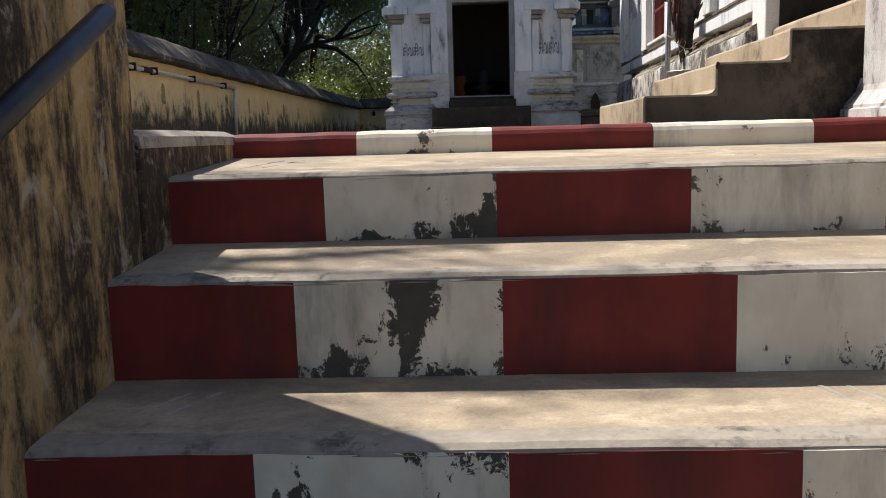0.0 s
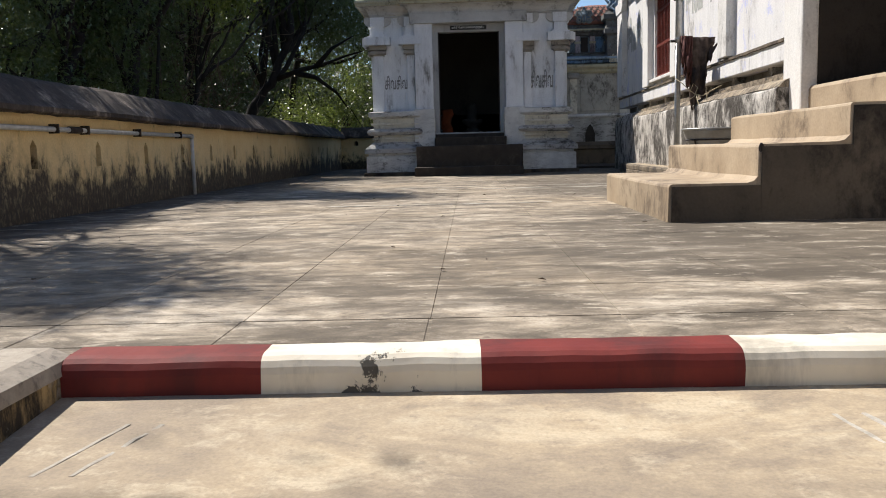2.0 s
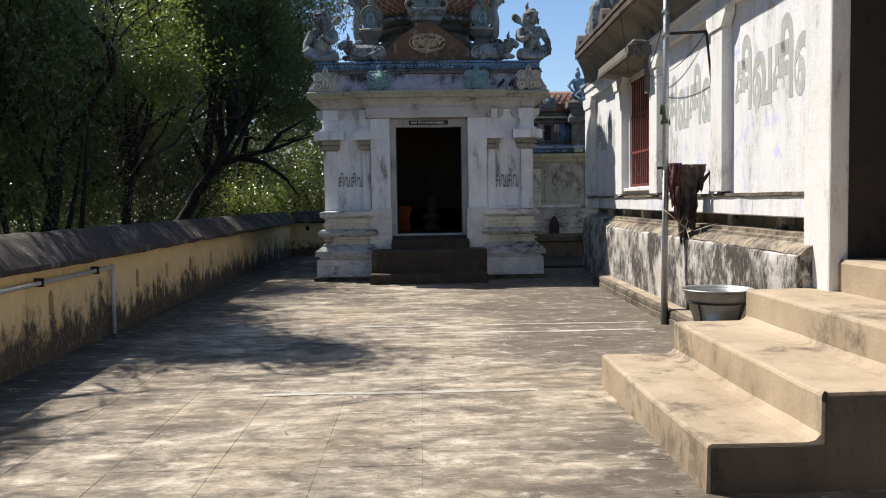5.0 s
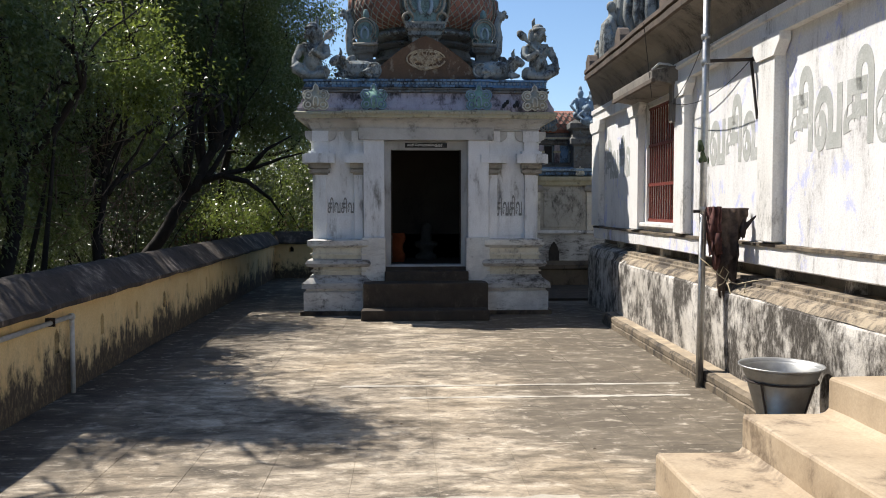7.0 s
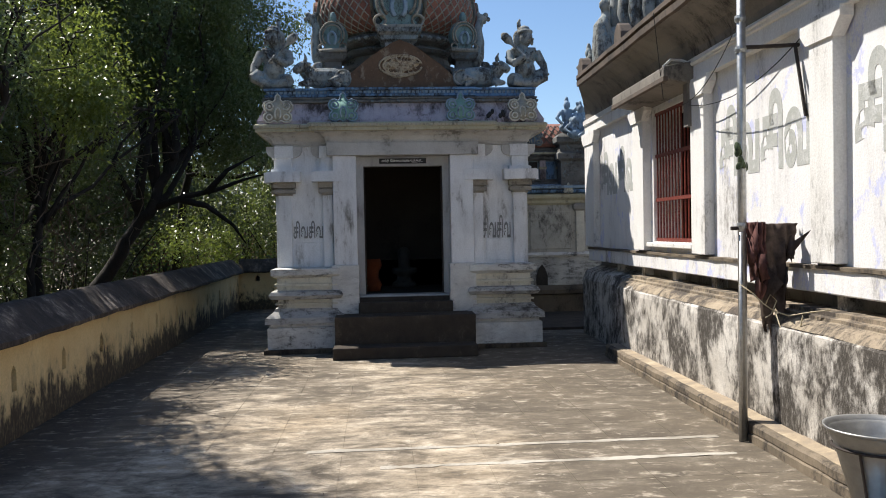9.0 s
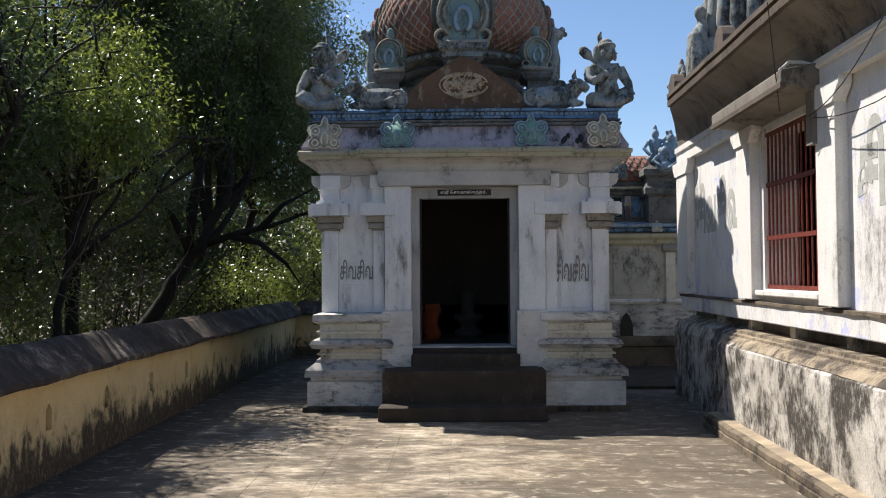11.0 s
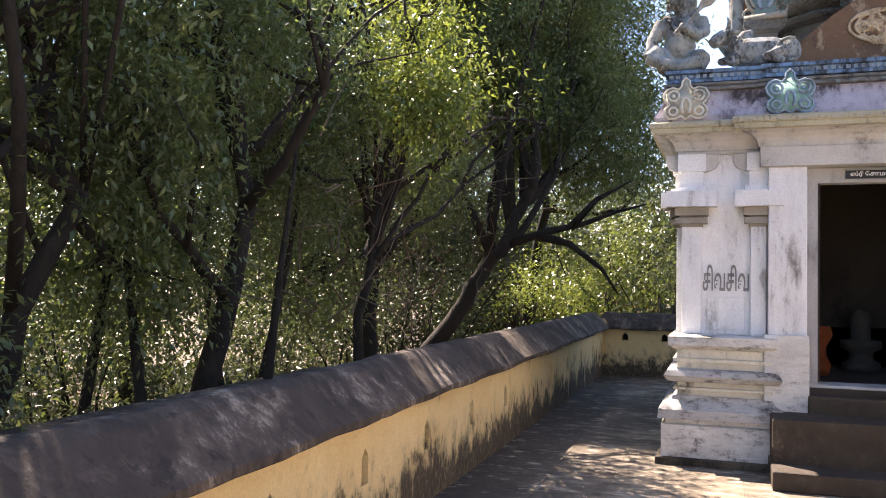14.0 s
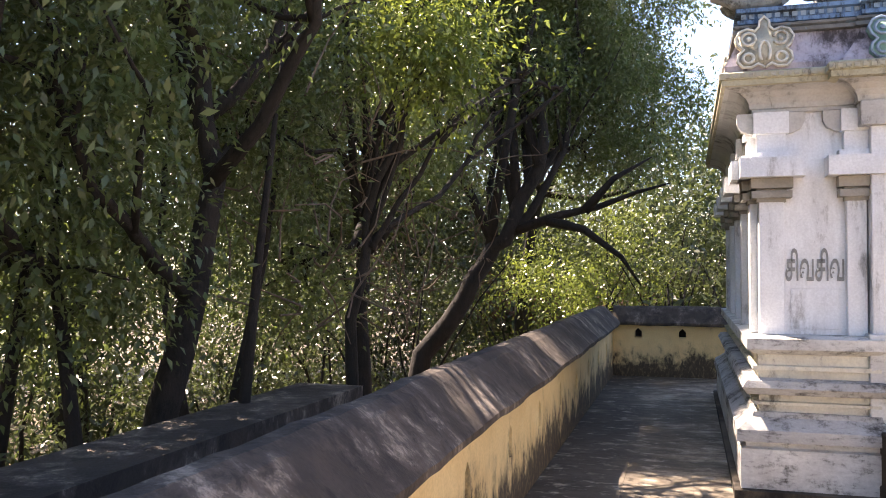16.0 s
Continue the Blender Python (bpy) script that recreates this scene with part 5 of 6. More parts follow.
part("bracket_arm", tube(bmesh.new(), [(1.95, 6.5, 2.44), (2.33, 6.46, 2.45)], 0.013, 8), M_IRON, pole)
part("bracket_strut", tube(bmesh.new(), [(2.30, 6.45, 2.44), (2.315, 6.36, 2.0)], 0.011, 8), M_IRON, pole)
part("crossbar", tube(bmesh.new(), [(1.90, 6.5, 1.325), (2.30, 6.48, 1.325)], 0.012, 8), M_IRON, pole)
bm = bmesh.new()
random.seed(9)
for i in range(9):
    blob(bm, (1.972 + random.uniform(-0.04, 0.03), 6.475 + random.uniform(-0.03, 0.03), 1.78 + random.uniform(-0.08, 0.06)), (0.02, 0.014, 0.036), (random.uniform(-30, 30), random.uniform(-40, 40), 0), 8, 6)
tagged(part("rag_knot", bm, M_GREENRAG, smooth=True), "faded green rag knotted round the steel pole", "rag")


def hanging_cloth(x0, x1, y, top, drops, material, seed):
    """A cloth folded over the bar: pleated sheet front and back with a ragged hem."""
    random.seed(seed)
    bm = bmesh.new()
    nu, nv = 22, 16
    for side_y in (-1, 1):
        g = []
        for i in range(nu + 1):
            u = i / nu
            drop = drops[min(int(u * len(drops)), len(drops) - 1)] * (1.0 if side_y < 0 else 0.8) + random.uniform(-0.04, 0.04)
            col = []
            for j in range(nv + 1):
                v = j / nv
                squeeze = 1 - 0.38 * v + 0.10 * noise.noise(Vector((v * 4, seed, 2.0)))
                xx = (x0 + x1) / 2 + (u - 0.5) * (x1 - x0) * squeeze
                fold = 0.03 * math.sin(u * 17 + side_y + 2.5 * noise.noise(Vector((u * 3, v * 3, seed)))) * (0.3 + v) + 0.035 * noise.noise(Vector((u * 7, v * 5, seed)))
                col.append(bm.verts.new((xx, y + side_y * (0.018 + 0.02 * v) + fold, top + 0.015 - drop * v)))
            g.append(col)
        for i in range(nu):
            for j in range(nv):
                bm.faces.new((g[i][j], g[i + 1][j], g[i + 1][j + 1], g[i][j + 1]))
    bm.normal_update()
    bmesh.ops.solidify(bm, geom=bm.faces[:], thickness=0.006)
    return bm


tagged(part("hanging_rag", hanging_cloth(2.0, 2.31, 6.48, 1.335, [0.40, 0.66, 0.74, 0.52, 0.58, 0.34, 0.22], M_RAG, 3), M_RAG, smooth=True), "grimy dark brown rags hung over the pole's crossbar", "rag", "rags on the pole")
tagged(part("hanging_rag", hanging_cloth(1.985, 2.09, 6.455, 1.345, [0.32, 0.46, 0.40], M_RAGRED, 7), M_RAGRED, smooth=True), "faded dark red cloth hung over the pole's crossbar", "rag", "rags on the pole")
bm = tube(bmesh.new(), [(1.94, 6.47, 0.98), (1.99, 6.42, 0.93), (2.05, 6.38, 0.86), (2.10, 6.36, 0.82), (2.14, 6.25, 0.80), (2.17, 6.05, 0.84), (2.2, 5.9, 0.865)], 0.004, 6)
tube(bm, [(2.06, 6.38, 0.86), (2.08, 6.36, 0.92), (2.12, 6.36, 0.88), (2.09, 6.37, 0.80), (2.05, 6.36, 0.78)], 0.004, 6)
tube(bm, [(2.10, 6.34, 0.82), (2.12, 6.30, 0.70), (2.13, 6.2, 0.66), (2.13, 6.1, 0.74), (2.12, 6.05, 0.82)], 0.004, 6)
tagged(part("rope", bm, M_ROPE, smooth=True), "pale frayed rope tied round the pole and looped on the plinth", "rope")
bm = bmesh.new()
for a, b, sag in (((2.26, 8.25, 2.35), (1.97, 6.5, 2.62), 0.10), ((2.26, 8.25, 2.36), (2.32, 6.46, 2.47), 0.14), ((2.32, 6.46, 2.47), (2.2, 5.3, 2.95), 0.05), ((1.94, 8.0, 3.05), (2.1, 8.25, 2.4), 0.0)):
    pts = []
    for i in range(9):
        t = i / 8
        p = Vector(a).lerp(Vector(b), t)
        p.z -= sag * 4 * t * (1 - t)
        pts.append(p)
    tube(bm, pts, 0.0035, 5)
tagged(part("overhead_wires", bm, M_WIRE), "thin black wires slung between awning, bracket and eave", "wires")

# ---- basin on its stand ----
basin = thing("basin_stand", "dull aluminium basin on a thin iron stand beside the side steps", "basin", (1.825, 4.85, 0))
bc = (1.825, 4.85)
part("basin", lathe(bmesh.new(), [(0.112, 0.17), (0.117, 0.165), (0.185, 0.40), (0.208, 0.462), (0.220, 0.478), (0.228, 0.482), (0.228, 0.472), (0.213, 0.466), (0.198, 0.452), (0.178, 0.40), (0.109, 0.185)], (*bc, 0), 40), M_ALU, basin, smooth=True)
part("stand_ring", tube(bmesh.new(), [(bc[0] + 0.193 * math.cos(a * 0.2618), bc[1] + 0.193 * math.sin(a * 0.2618), 0.395) for a in range(25)], 0.006, 6), M_IRON, basin)
for k in range(4):
    a = 0.6 + 1.5708 * k
    part("stand_leg", tube(bmesh.new(), [(bc[0] + 0.195 * math.cos(a), bc[1] + 0.195 * math.sin(a), 0.40), (bc[0] + 0.115 * math.cos(a), bc[1] + 0.115 * math.sin(a), 0.13), (bc[0] + 0.115 * math.cos(a), bc[1] + 0.115 * math.sin(a), 0.0)], 0.006, 6), M_IRON, basin)
bm = bmesh.new()
random.seed(4)
for i in range(5):
    c = Vector((1.70 + 0.05 * (i % 3), 4.68 + 0.05 * (i // 2), 0.035 + 0.03 * (i // 3)))
    m = Matrix.Translation(c) @ pose(0, 0, 0, random.uniform(-25, 25), random.uniform(-25, 25), random.uniform(0, 180))
    sub = bx(bmesh.new(), -0.055, 0.055, -0.04, 0.04, -0.014, 0.014)
    wobble(sub, 0.01, 20)
    sub.transform(m)
    me = bpy.data.meshes.new("tmp")
    sub.to_mesh(me)
    bm.from_mesh(me)
    bpy.data.meshes.remove(me)
tagged(part("plastic_packet", bm, M_PACKET), "crumpled blue and white plastic packets under the basin", "packet")

# ---- pipe on the boundary wall ----
wp = thing("wall_pipe", "grey water pipe clamped along the yellow wall", "pipe", (-2.70, 3.0, 0.56))
part("run", tube(bmesh.new(), [(-2.577, -1.0, 0.575), (-2.641, 3.0, 0.567), (-2.694, 6.50, 0.565)], 0.017, 10), M_PVC, wp, smooth=True)
part("elbow", blob(bmesh.new(), (-2.694, 6.52, 0.56), (0.026, 0.03, 0.03)), M_PVC, wp, smooth=True)
part("drop", tube(bmesh.new(), [(-2.694, 6.525, 0.565), (-2.694, 6.525, 0.0)], 0.017, 10), M_PVC, wp, smooth=True)
for yy in (0.6, 2.2, 3.75, 4.2, 5.15, 6.15):
    part("clamp", bx(bmesh.new(), -2.775 + lean(yy), -2.706 + lean(yy), yy - 0.007, yy + 0.007, 0.54, 0.60), M_IRON, wp)
part("joint", tube(bmesh.new(), [(-2.656, 3.95, 0.567), (-2.658, 4.12, 0.567)], 0.023, 10), M_IRON, wp)

# ---- rear shrine beyond ----
# Added dark slab: shade on the floor of the gap, put into colour.
part("paving_block", B(1.75, 3.3, 12.35, 14.4, -0.005, 0.035), M_GRANITE, floor, "dark slab added for the shade between the shrines")
rear = thing("rear_shrine", "smaller stucco shrine behind with blue bands and red tiled roof", "shrine", (3.0, 15.2, 0))
rr = (1.85, 4.6, 14.5, 16.2)
# Base and dado are coloured darker to include the deep shade at the foot.
part("base", stack(bmesh.new(), rr, [(0.08, 0.0), (0.08, 0.30), (0.12, 0.32), (0.12, 0.38), (0.02, 0.45)]), M_STAIRSIDE, rear)
part("wall", stack(bmesh.new(), rr, [(0, 0.88), (0, 1.9)]), M_REAR, rear)
part("dado", stack(bmesh.new(), rr, [(0.004, 0.45), (0.004, 0.90)]), M_BASEDARK, rear, "stained lower wall, darkened for the gap's shade")
part("wall_band", stack(bmesh.new(), rr, [(0.03, 0.90), (0.05, 0.93), (0.03, 0.97)]), M_BASEWASH, rear)
# Solid plate, not a hollow: the niche's inner shade is its black colour.
part("niche", extrude_outline(bmesh.new(), [(-0.09, 0), (0.09, 0), (0.09, 0.34), (0.05, 0.46), (0, 0.52), (-0.05, 0.46), (-0.09, 0.34)], 0.04, Matrix.Translation((2.30, 14.482, 0.26))), M_INSIDE, rear, "small black lamp niche")
part("wall_panel", B(2.12, 2.78, 14.485, 14.51, 1.02, 1.62), M_REAR, rear, "recessed panel with faded lettering", bevel=0.01)
for xx in (1.93, 2.86):
    part("pilaster", B(xx, xx + 0.13, 14.465, 14.52, 0.97, 1.62), M_IVORY, rear)
    part("pilaster_cap", stack(bmesh.new(), (xx, xx + 0.13, 14.465, 14.52), [(0.02, 1.62), (0.05, 1.65), (0.05, 1.70), (0.02, 1.74)]), M_NECK, rear)
part("cornice", stack(bmesh.new(), rr, [(0.02, 1.72), (0.05, 1.75), (0.05, 1.79), (0.10, 1.83), (0.11, 1.88), (0.05, 1.90)]), M_LIP, rear)
part("blue_band", stack(bmesh.new(), rr, [(0.07, 1.90), (0.11, 1.915), (0.11, 1.955), (0.07, 1.965)]), M_BLUE, rear)
part("pale_band", stack(bmesh.new(), rr, [(0.09, 1.967), (0.13, 1.98), (0.13, 2.015), (0.06, 2.03), (0.0, 2.045)]), M_PALEBLUE, rear)
for i in range(22):
    part("band_block", B(1.76 + i * 0.062, 1.79 + i * 0.062, 14.372, 14.40, 1.985, 2.01), M_OCHRE, rear)
r2 = (1.95, 3.4, 14.75, 16.0)
part("upper_wall", stack(bmesh.new(), r2, [(0, 2.0), (0, 2.46)]), M_DOMEBLUE, rear)
part("upper_base", stack(bmesh.new(), r2, [(0.10, 2.03), (0.10, 2.07), (0.05, 2.09), (0.07, 2.12), (0.03, 2.14)]), M_MOULD, rear)
for xx in (2.06, 2.34, 2.62, 2.92):
    # The first panel is near black, for the shade inside an opening.
    part("upper_niche", B(xx + 0.11, xx + 0.24, 14.735, 14.78, 2.14, 2.42), M_INSIDE if xx < 2.3 else M_BLUE, rear)
    part("upper_pilaster", B(xx, xx + 0.09, 14.70, 14.77, 2.12, 2.44), M_PINK, rear)
    part("pilaster_ring", B(xx - 0.015, xx + 0.105, 14.685, 14.77, 2.30, 2.34), M_LIP, rear)
part("upper_cornice", stack(bmesh.new(), r2, [(0.03, 2.44), (0.07, 2.46), (0.07, 2.50), (0.13, 2.52), (0.14, 2.57), (0.07, 2.59), (0.09, 2.63), (0.04, 2.65)]), M_MOULD, rear)
part("cornice_line", stack(bmesh.new(), r2, [(0.145, 2.535), (0.15, 2.54), (0.15, 2.56), (0.145, 2.565)]), M_LIP, rear)
part("tiled_roof", stack(bmesh.new(), r2, [(0.05, 2.65), (0.09, 2.70), (0.06, 2.80), (-0.06, 2.92), (-0.22, 3.02), (-0.42, 3.08)]), M_TERRA, rear, "red lattice-tiled roof")
bm = bmesh.new()
for k in range(-4, 15):
    for q in (-1, 1):
        p = []
        for (o, zz), s in zip(((0.09, 2.70), (0.06, 2.80), (-0.06, 2.92), (-0.22, 3.02)), (0.0, 0.33, 0.7, 1.0)):
            x = 1.95 + k * 0.11 + q * s * 0.26
            if 1.90 <= x <= 3.4:
                p.append((x, 14.75 - o - 0.006, zz + 0.006))
        if len(p) > 1:
            tube(bm, p, 0.009, 4)
part("roof_lattice", bm, M_DARKRIB, rear)
trefoil(2.22, 14.64, 2.66, 0.30, M_DOMEBLUE, M_RIB, rear, label="blue arched gable ornament")
part("corner_turret", stack(bmesh.new(), (2.62, 3.5, 14.42, 15.0), [(0.0, 2.03), (0.0, 2.40), (0.06, 2.44), (0.06, 2.52), (0.02, 2.56), (0.02, 2.66), (0.08, 2.70), (0.08, 2.78), (0.0, 2.84), (-0.1, 2.88)]), M_MOULD, rear, "grimy moulded corner turret")
trefoil(2.72, 14.37, 1.90, 0.15, M_OCHRE, M_IVORY, rear)

# painted stucco figures seated on the rear roof corner
bm = bmesh.new()
random.seed(12)
for dx, dy, dz, h in ((0.0, 0.0, 0.0, 0.5), (0.2, -0.06, -0.02, 0.44), (0.36, 0.1, 0.04, 0.52), (0.1, -0.12, -0.12, 0.34)):
    x, y, z = 2.74 + dx, 14.50 + dy, 2.86 + dz
    blob(bm, (x, y, z + 0.08), (0.13, 0.11, 0.09))
    blob(bm, (x, y, z + 0.5 * h), (0.085, 0.075, 0.28 * h))
    tube(bm, [(x - 0.09, y, z + 0.66 * h), (x + 0.09, y, z + 0.66 * h)], 0.04, 8)
    blob(bm, (x, y - 0.02, z + 0.86 * h), (0.055, 0.055, 0.07))
    blob(bm, (x, y, z + 1.0 * h), (0.035, 0.035, 0.07))
    tube(bm, [(x - 0.10, y, z + 0.64 * h), (x - 0.17, y - 0.05, z + 0.45 * h), (x - 0.10, y - 0.12, z + 0.24 * h)], [0.036, 0.03, 0.026], 6)
    tube(bm, [(x + 0.10, y, z + 0.64 * h), (x + 0.17, y - 0.04, z + 0.80 * h), (x + 0.15, y - 0.05, z + 0.95 * h)], [0.036, 0.03, 0.022], 6)
    tube(bm, [(x + 0.05, y - 0.06, z + 0.06), (x + 0.14, y - 0.15, z + 0.10), (x + 0.02, y - 0.16, z + 0.03)], [0.05, 0.045, 0.03], 6)
tagged(part("roof_statue", bm, M_PALEBLUE, smooth=True, fuse=0.012), "cluster of pale blue stucco figures on the rear shrine roof", "statue", "cornice statues")

# ---- small house beyond the end wall ----
hut = thing("tiled_house", "low house with mossy clay tile roof among the trees", "house", (-4.3, 23.5, -1.35))
part("wall", B(-6.0, -2.6, 22.5, 24.8, -1.4, 0.55), M_SILLY, hut)
part("roof", rings(bmesh.new(), [[(x, 22.1, 0.45), (x, 23.6, 1.35), (x, 25.2, 0.45), (x, 25.2, 0.35), (x, 23.6, 1.25), (x, 22.1, 0.35)] for x in (-6.2, -2.4)]), M_TILE, hut)
for i in range(24):
    x = -6.15 + i * 0.16
    part("ridge_tile", tube(bmesh.new(), [(x, 22.1, 0.47), (x, 23.58, 1.37)], 0.045, 6), M_TILE, hut)
part("window", B(-4.6, -4.0, 22.48, 22.52, -0.5, 0.1), M_INSIDE, hut)

# ---- trees ----
rng = np.random.default_rng(11)


def leaf_mesh(name, centres, spread, per, size, material, parent, label="", droop=0.25):
    """Many single leaf blades in loose sprays about the given centres; one mesh."""
    c = np.repeat(np.asarray(centres, float), per, axis=0)
    n = len(c)
    off = rng.normal(0, 1, (n, 3)) * spread
    p = c + off
    d = rng.normal(0, 1, (n, 3)) + off / max(spread, 1e-3) * 0.5
    d[:, 2] -= droop * 2
    d /= np.linalg.norm(d, axis=1, keepdims=True)
    up = rng.normal(0, 0.6, (n, 3))
    up[:, 2] += 1.0
    s = np.cross(d, up)
    s /= np.maximum(np.linalg.norm(s, axis=1, keepdims=True), 1e-6)
    nrm = np.cross(s, d)
    ln = size * rng.uniform(0.65, 1.3, (n, 1))
    wd = ln * rng.uniform(0.15, 0.22, (n, 1))
    v = np.empty((n, 4, 3))
    v[:, 0] = p
    v[:, 1] = p + d * ln * 0.45 + s * wd + nrm * ln * 0.08
    v[:, 2] = p + d * ln - nrm * ln * 0.10
    v[:, 3] = p + d * ln * 0.45 - s * wd + nrm * ln * 0.08
    me = bpy.data.meshes.new(name)
    me.vertices.add(n * 4)
    me.vertices.foreach_set("co", v.ravel())
    me.loops.add(n * 4)
    me.loops.foreach_set("vertex_index", np.arange(n * 4, dtype=np.int32))
    me.polygons.add(n)
    me.polygons.foreach_set("loop_start", np.arange(0, n * 4, 4, dtype=np.int32))
    me.update(calc_edges=True)
    me.materials.append(material)
    ob = new(name, me)
    if parent is not None:
        ob.parent = parent
        ob.matrix_parent_inverse = parent.matrix_basis.inverted()
    if label:
        ob["label"] = label
    return ob


# places on the terrace where overhanging boughs shade the cement
LOBES = [(-1.55, 5.75, 0.5), (-1.1, 5.6, 0.42), (-0.78, 5.35, 0.26), (-0.9, 6.05, 0.28), (-0.55, 5.05, 0.16), (-1.9, 6.6, 0.36), (-1.8, 7.3, 0.26), (-1.95, 8.15, 0.22), (-2.05, 5.0, 0.25),
         (-1.8, 10.35, 0.36), (-1.48, 10.15, 0.22), (-2.0, 11.2, 0.4), (-1.6, 1.8, 0.27), (-1.22, 1.35, 0.27), (-1.1, 0.8, 0.28), (-1.5, 0.6, 0.36), (-0.95, 0.55, 0.16), (-1.75, 1.1, 0.35), (-0.38, -0.74, 0.17), (-0.75, -0.66, 0.2)]


def over(lo, hi, z=4.6):
    """Leaf clumps added high out of view, to shade the places between two stretches of the terrace."""
    return [(a - 0.58 * z, b + 0.455 * z, z, max(0.10, r - 0.10), 0.3) for a, b, r in LOBES if lo <= b < hi]


def sprays(blobs, density, shaped=True):
    """Spray centres inside ellipsoids, thicker towards the shell, thinned by a coarse noise so that gaps stay open."""
    out = []
    for x, y, z, r, rz in blobs:
        k = int(density * r * r * (6.0 if rz == 0.3 else 1.0))
        q = rng.normal(0, 1, (k, 3))
        q /= np.linalg.norm(q, axis=1, keepdims=True)
        q *= rng.uniform(0.25, 1.0, (k, 1)) ** 0.5
        for a in q:
            p = (x + a[0] * r, y + a[1] * r, z + a[2] * rz)
            lx, ly = p[0] + 0.58 * p[2], p[1] - 0.455 * p[2]
            rag = 1.0 + 0.5 * noise.noise(Vector((lx * 2.3, ly * 2.3, 4.0)))
            clear = lx > -2.2 and not any(math.hypot(lx - a, ly - b) < max(0.05, r2 - 0.13) * rag for a, b, r2 in LOBES) if ly < 11.3 else lx > (-0.2 if ly < 12.4 else 1.4)
            if shaped and clear:
                continue
            gap = (Vector(p) - Vector((-3.55, 11.9, 3.15))).cross(-SUN_WAY).length
            if shaped and gap < 0.95 and p[2] > 2.0:
                continue
            cx, cy = p[0] + 0.58 * (p[2] - 1.0), p[1] - 0.455 * (p[2] - 1.0)
            if shaped and -3.4 < cx < -2.58 and noise.noise(Vector((cx * 0.5, cy * 1.0, 7.0))) > (0.06 if cy > 7.0 else -0.06):
                continue
            gap = (Vector(p) - Vector((-2.9, 18.6, 1.3))).cross(-SUN_WAY).length
            if gap < 1.25 and p[2] > 2.6 and p[1] > 18.9:
                continue
            if noise.noise(Vector(p) * 0.9) > -0.2:
                out.append(p)
    return out


def limb(bm, a, b, r0, r1, bend=0.25, n=7):
    a, b = Vector(a), Vector(b)
    off = Vector(rng.normal(0, 1, 3)) * (b - a).length * bend * 0.4
    pts = []
    for i in range(n):
        t = i / (n - 1)
        p = a.lerp(b, t) + off * math.sin(t * 3.14159) + Vector(rng.normal(0, 0.02, 3))
        pts.append(p)
    tube(bm, pts, [r0 + (r1 - r0) * i / (n - 1) for i in range(n)], 8)
    return pts


def tree(label, base, spine, radius, blobs, material, density=150, per=90, size=0.06, extra=(), shaped=True):
    """A tree: trunk through the spine points, limbs to its crown masses, twigs and leaf sprays."""
    radius *= 0.95
    t = thing("tree", label, "tree", base, "trees beyond the wall")
    bm = bmesh.new()
    pts = [base] + spine
    fine = []
    for a, b in zip(pts, pts[1:]):
        for i in range(4):
            fine.append(Vector(a).lerp(Vector(b), i / 4) + Vector(rng.normal(0, 0.025, 3)))
    fine.append(Vector(pts[-1]))
    k = len(fine)
    tube(bm, fine, [radius * (0.8 - 0.5 * i / (k - 1)) for i in range(k)], 12)
    trunk = part("trunk", bm, M_BARK, t, "dark rough trunk", smooth=True)
    bm = bmesh.new()
    for x, y, z, r, rz in blobs:
        start = fine[min(k - 1, max(2, int(k * rng.uniform(0.45, 0.95))))]
        bough = rz == 0.3
        run = limb(bm, start, (x, y, z), 0.018 if bough else radius * 0.36, 0.008 if bough else 0.014)
        for i in range(1 if bough else 4):
            q = rng.normal(0, 1, 3)
            q /= np.linalg.norm(q)
            limb(bm, run[int(rng.integers(3, 7))], (x + q[0] * r * 0.9, y + q[1] * r * 0.9, z + q[2] * rz * 0.9), 0.022, 0.006, 0.4, 6)
    for run in extra:
        tube(bm, run, [0.06 * (1 - 0.85 * i / (len(run) - 1)) for i in range(len(run))], 8)
    part("branchwork", bm, M_BARK, t, smooth=True)
    leaf_mesh("crown", sprays(blobs, density, shaped), 0.17, per, size, material, t)
    return t


G = -1.35
LOW = [(-4.3, 8.2, 2.2, 0.55, 0.5), (-4.6, 10.6, 2.3, 0.6, 0.6), (-4.4, 13.3, 2.4, 0.6, 0.5), (-4.2, 6.2, 2.2, 0.6, 0.5), (-5.0, 9.0, 1.5, 0.7, 0.6), (-5.1, 11.9, 1.4, 0.6, 0.6), (-4.6, 7.0, 1.2, 0.5, 0.6)]
tree("broad dark-leaved tree with crooked trunk beyond the wall", (-4.7, 9.3, G), [(-4.6, 9.5, 0.6), (-4.4, 9.8, 1.9), (-4.7, 9.7, 3.2)], 0.15,
     [(-4.6, 8.6, 4.2, 1.3, 1.1), (-5.2, 9.9, 5.2, 1.5, 1.3), (-4.1, 10.3, 3.5, 0.95, 0.8), (-5.6, 8.3, 3.0, 1.2, 1.0), (-5.0, 9.0, 6.6, 1.5, 1.2), (-3.75, 9.2, 3.1, 0.6, 0.45)] + LOW[:2], M_LEAF, 200,
     extra=[[(x, y, G), (x + a * 0.3, y + 0.1, 0.2), (x + a * 0.8, y + 0.05, 1.4), (x + a, y + 0.3, 3.0)] for x, y, a in ((-4.5, 9.9, 0.3), (-4.9, 10.3, -0.4), (-5.3, 8.8, 0.5), (-4.6, 8.9, -0.3), (-5.2, 10.8, 0.6))])
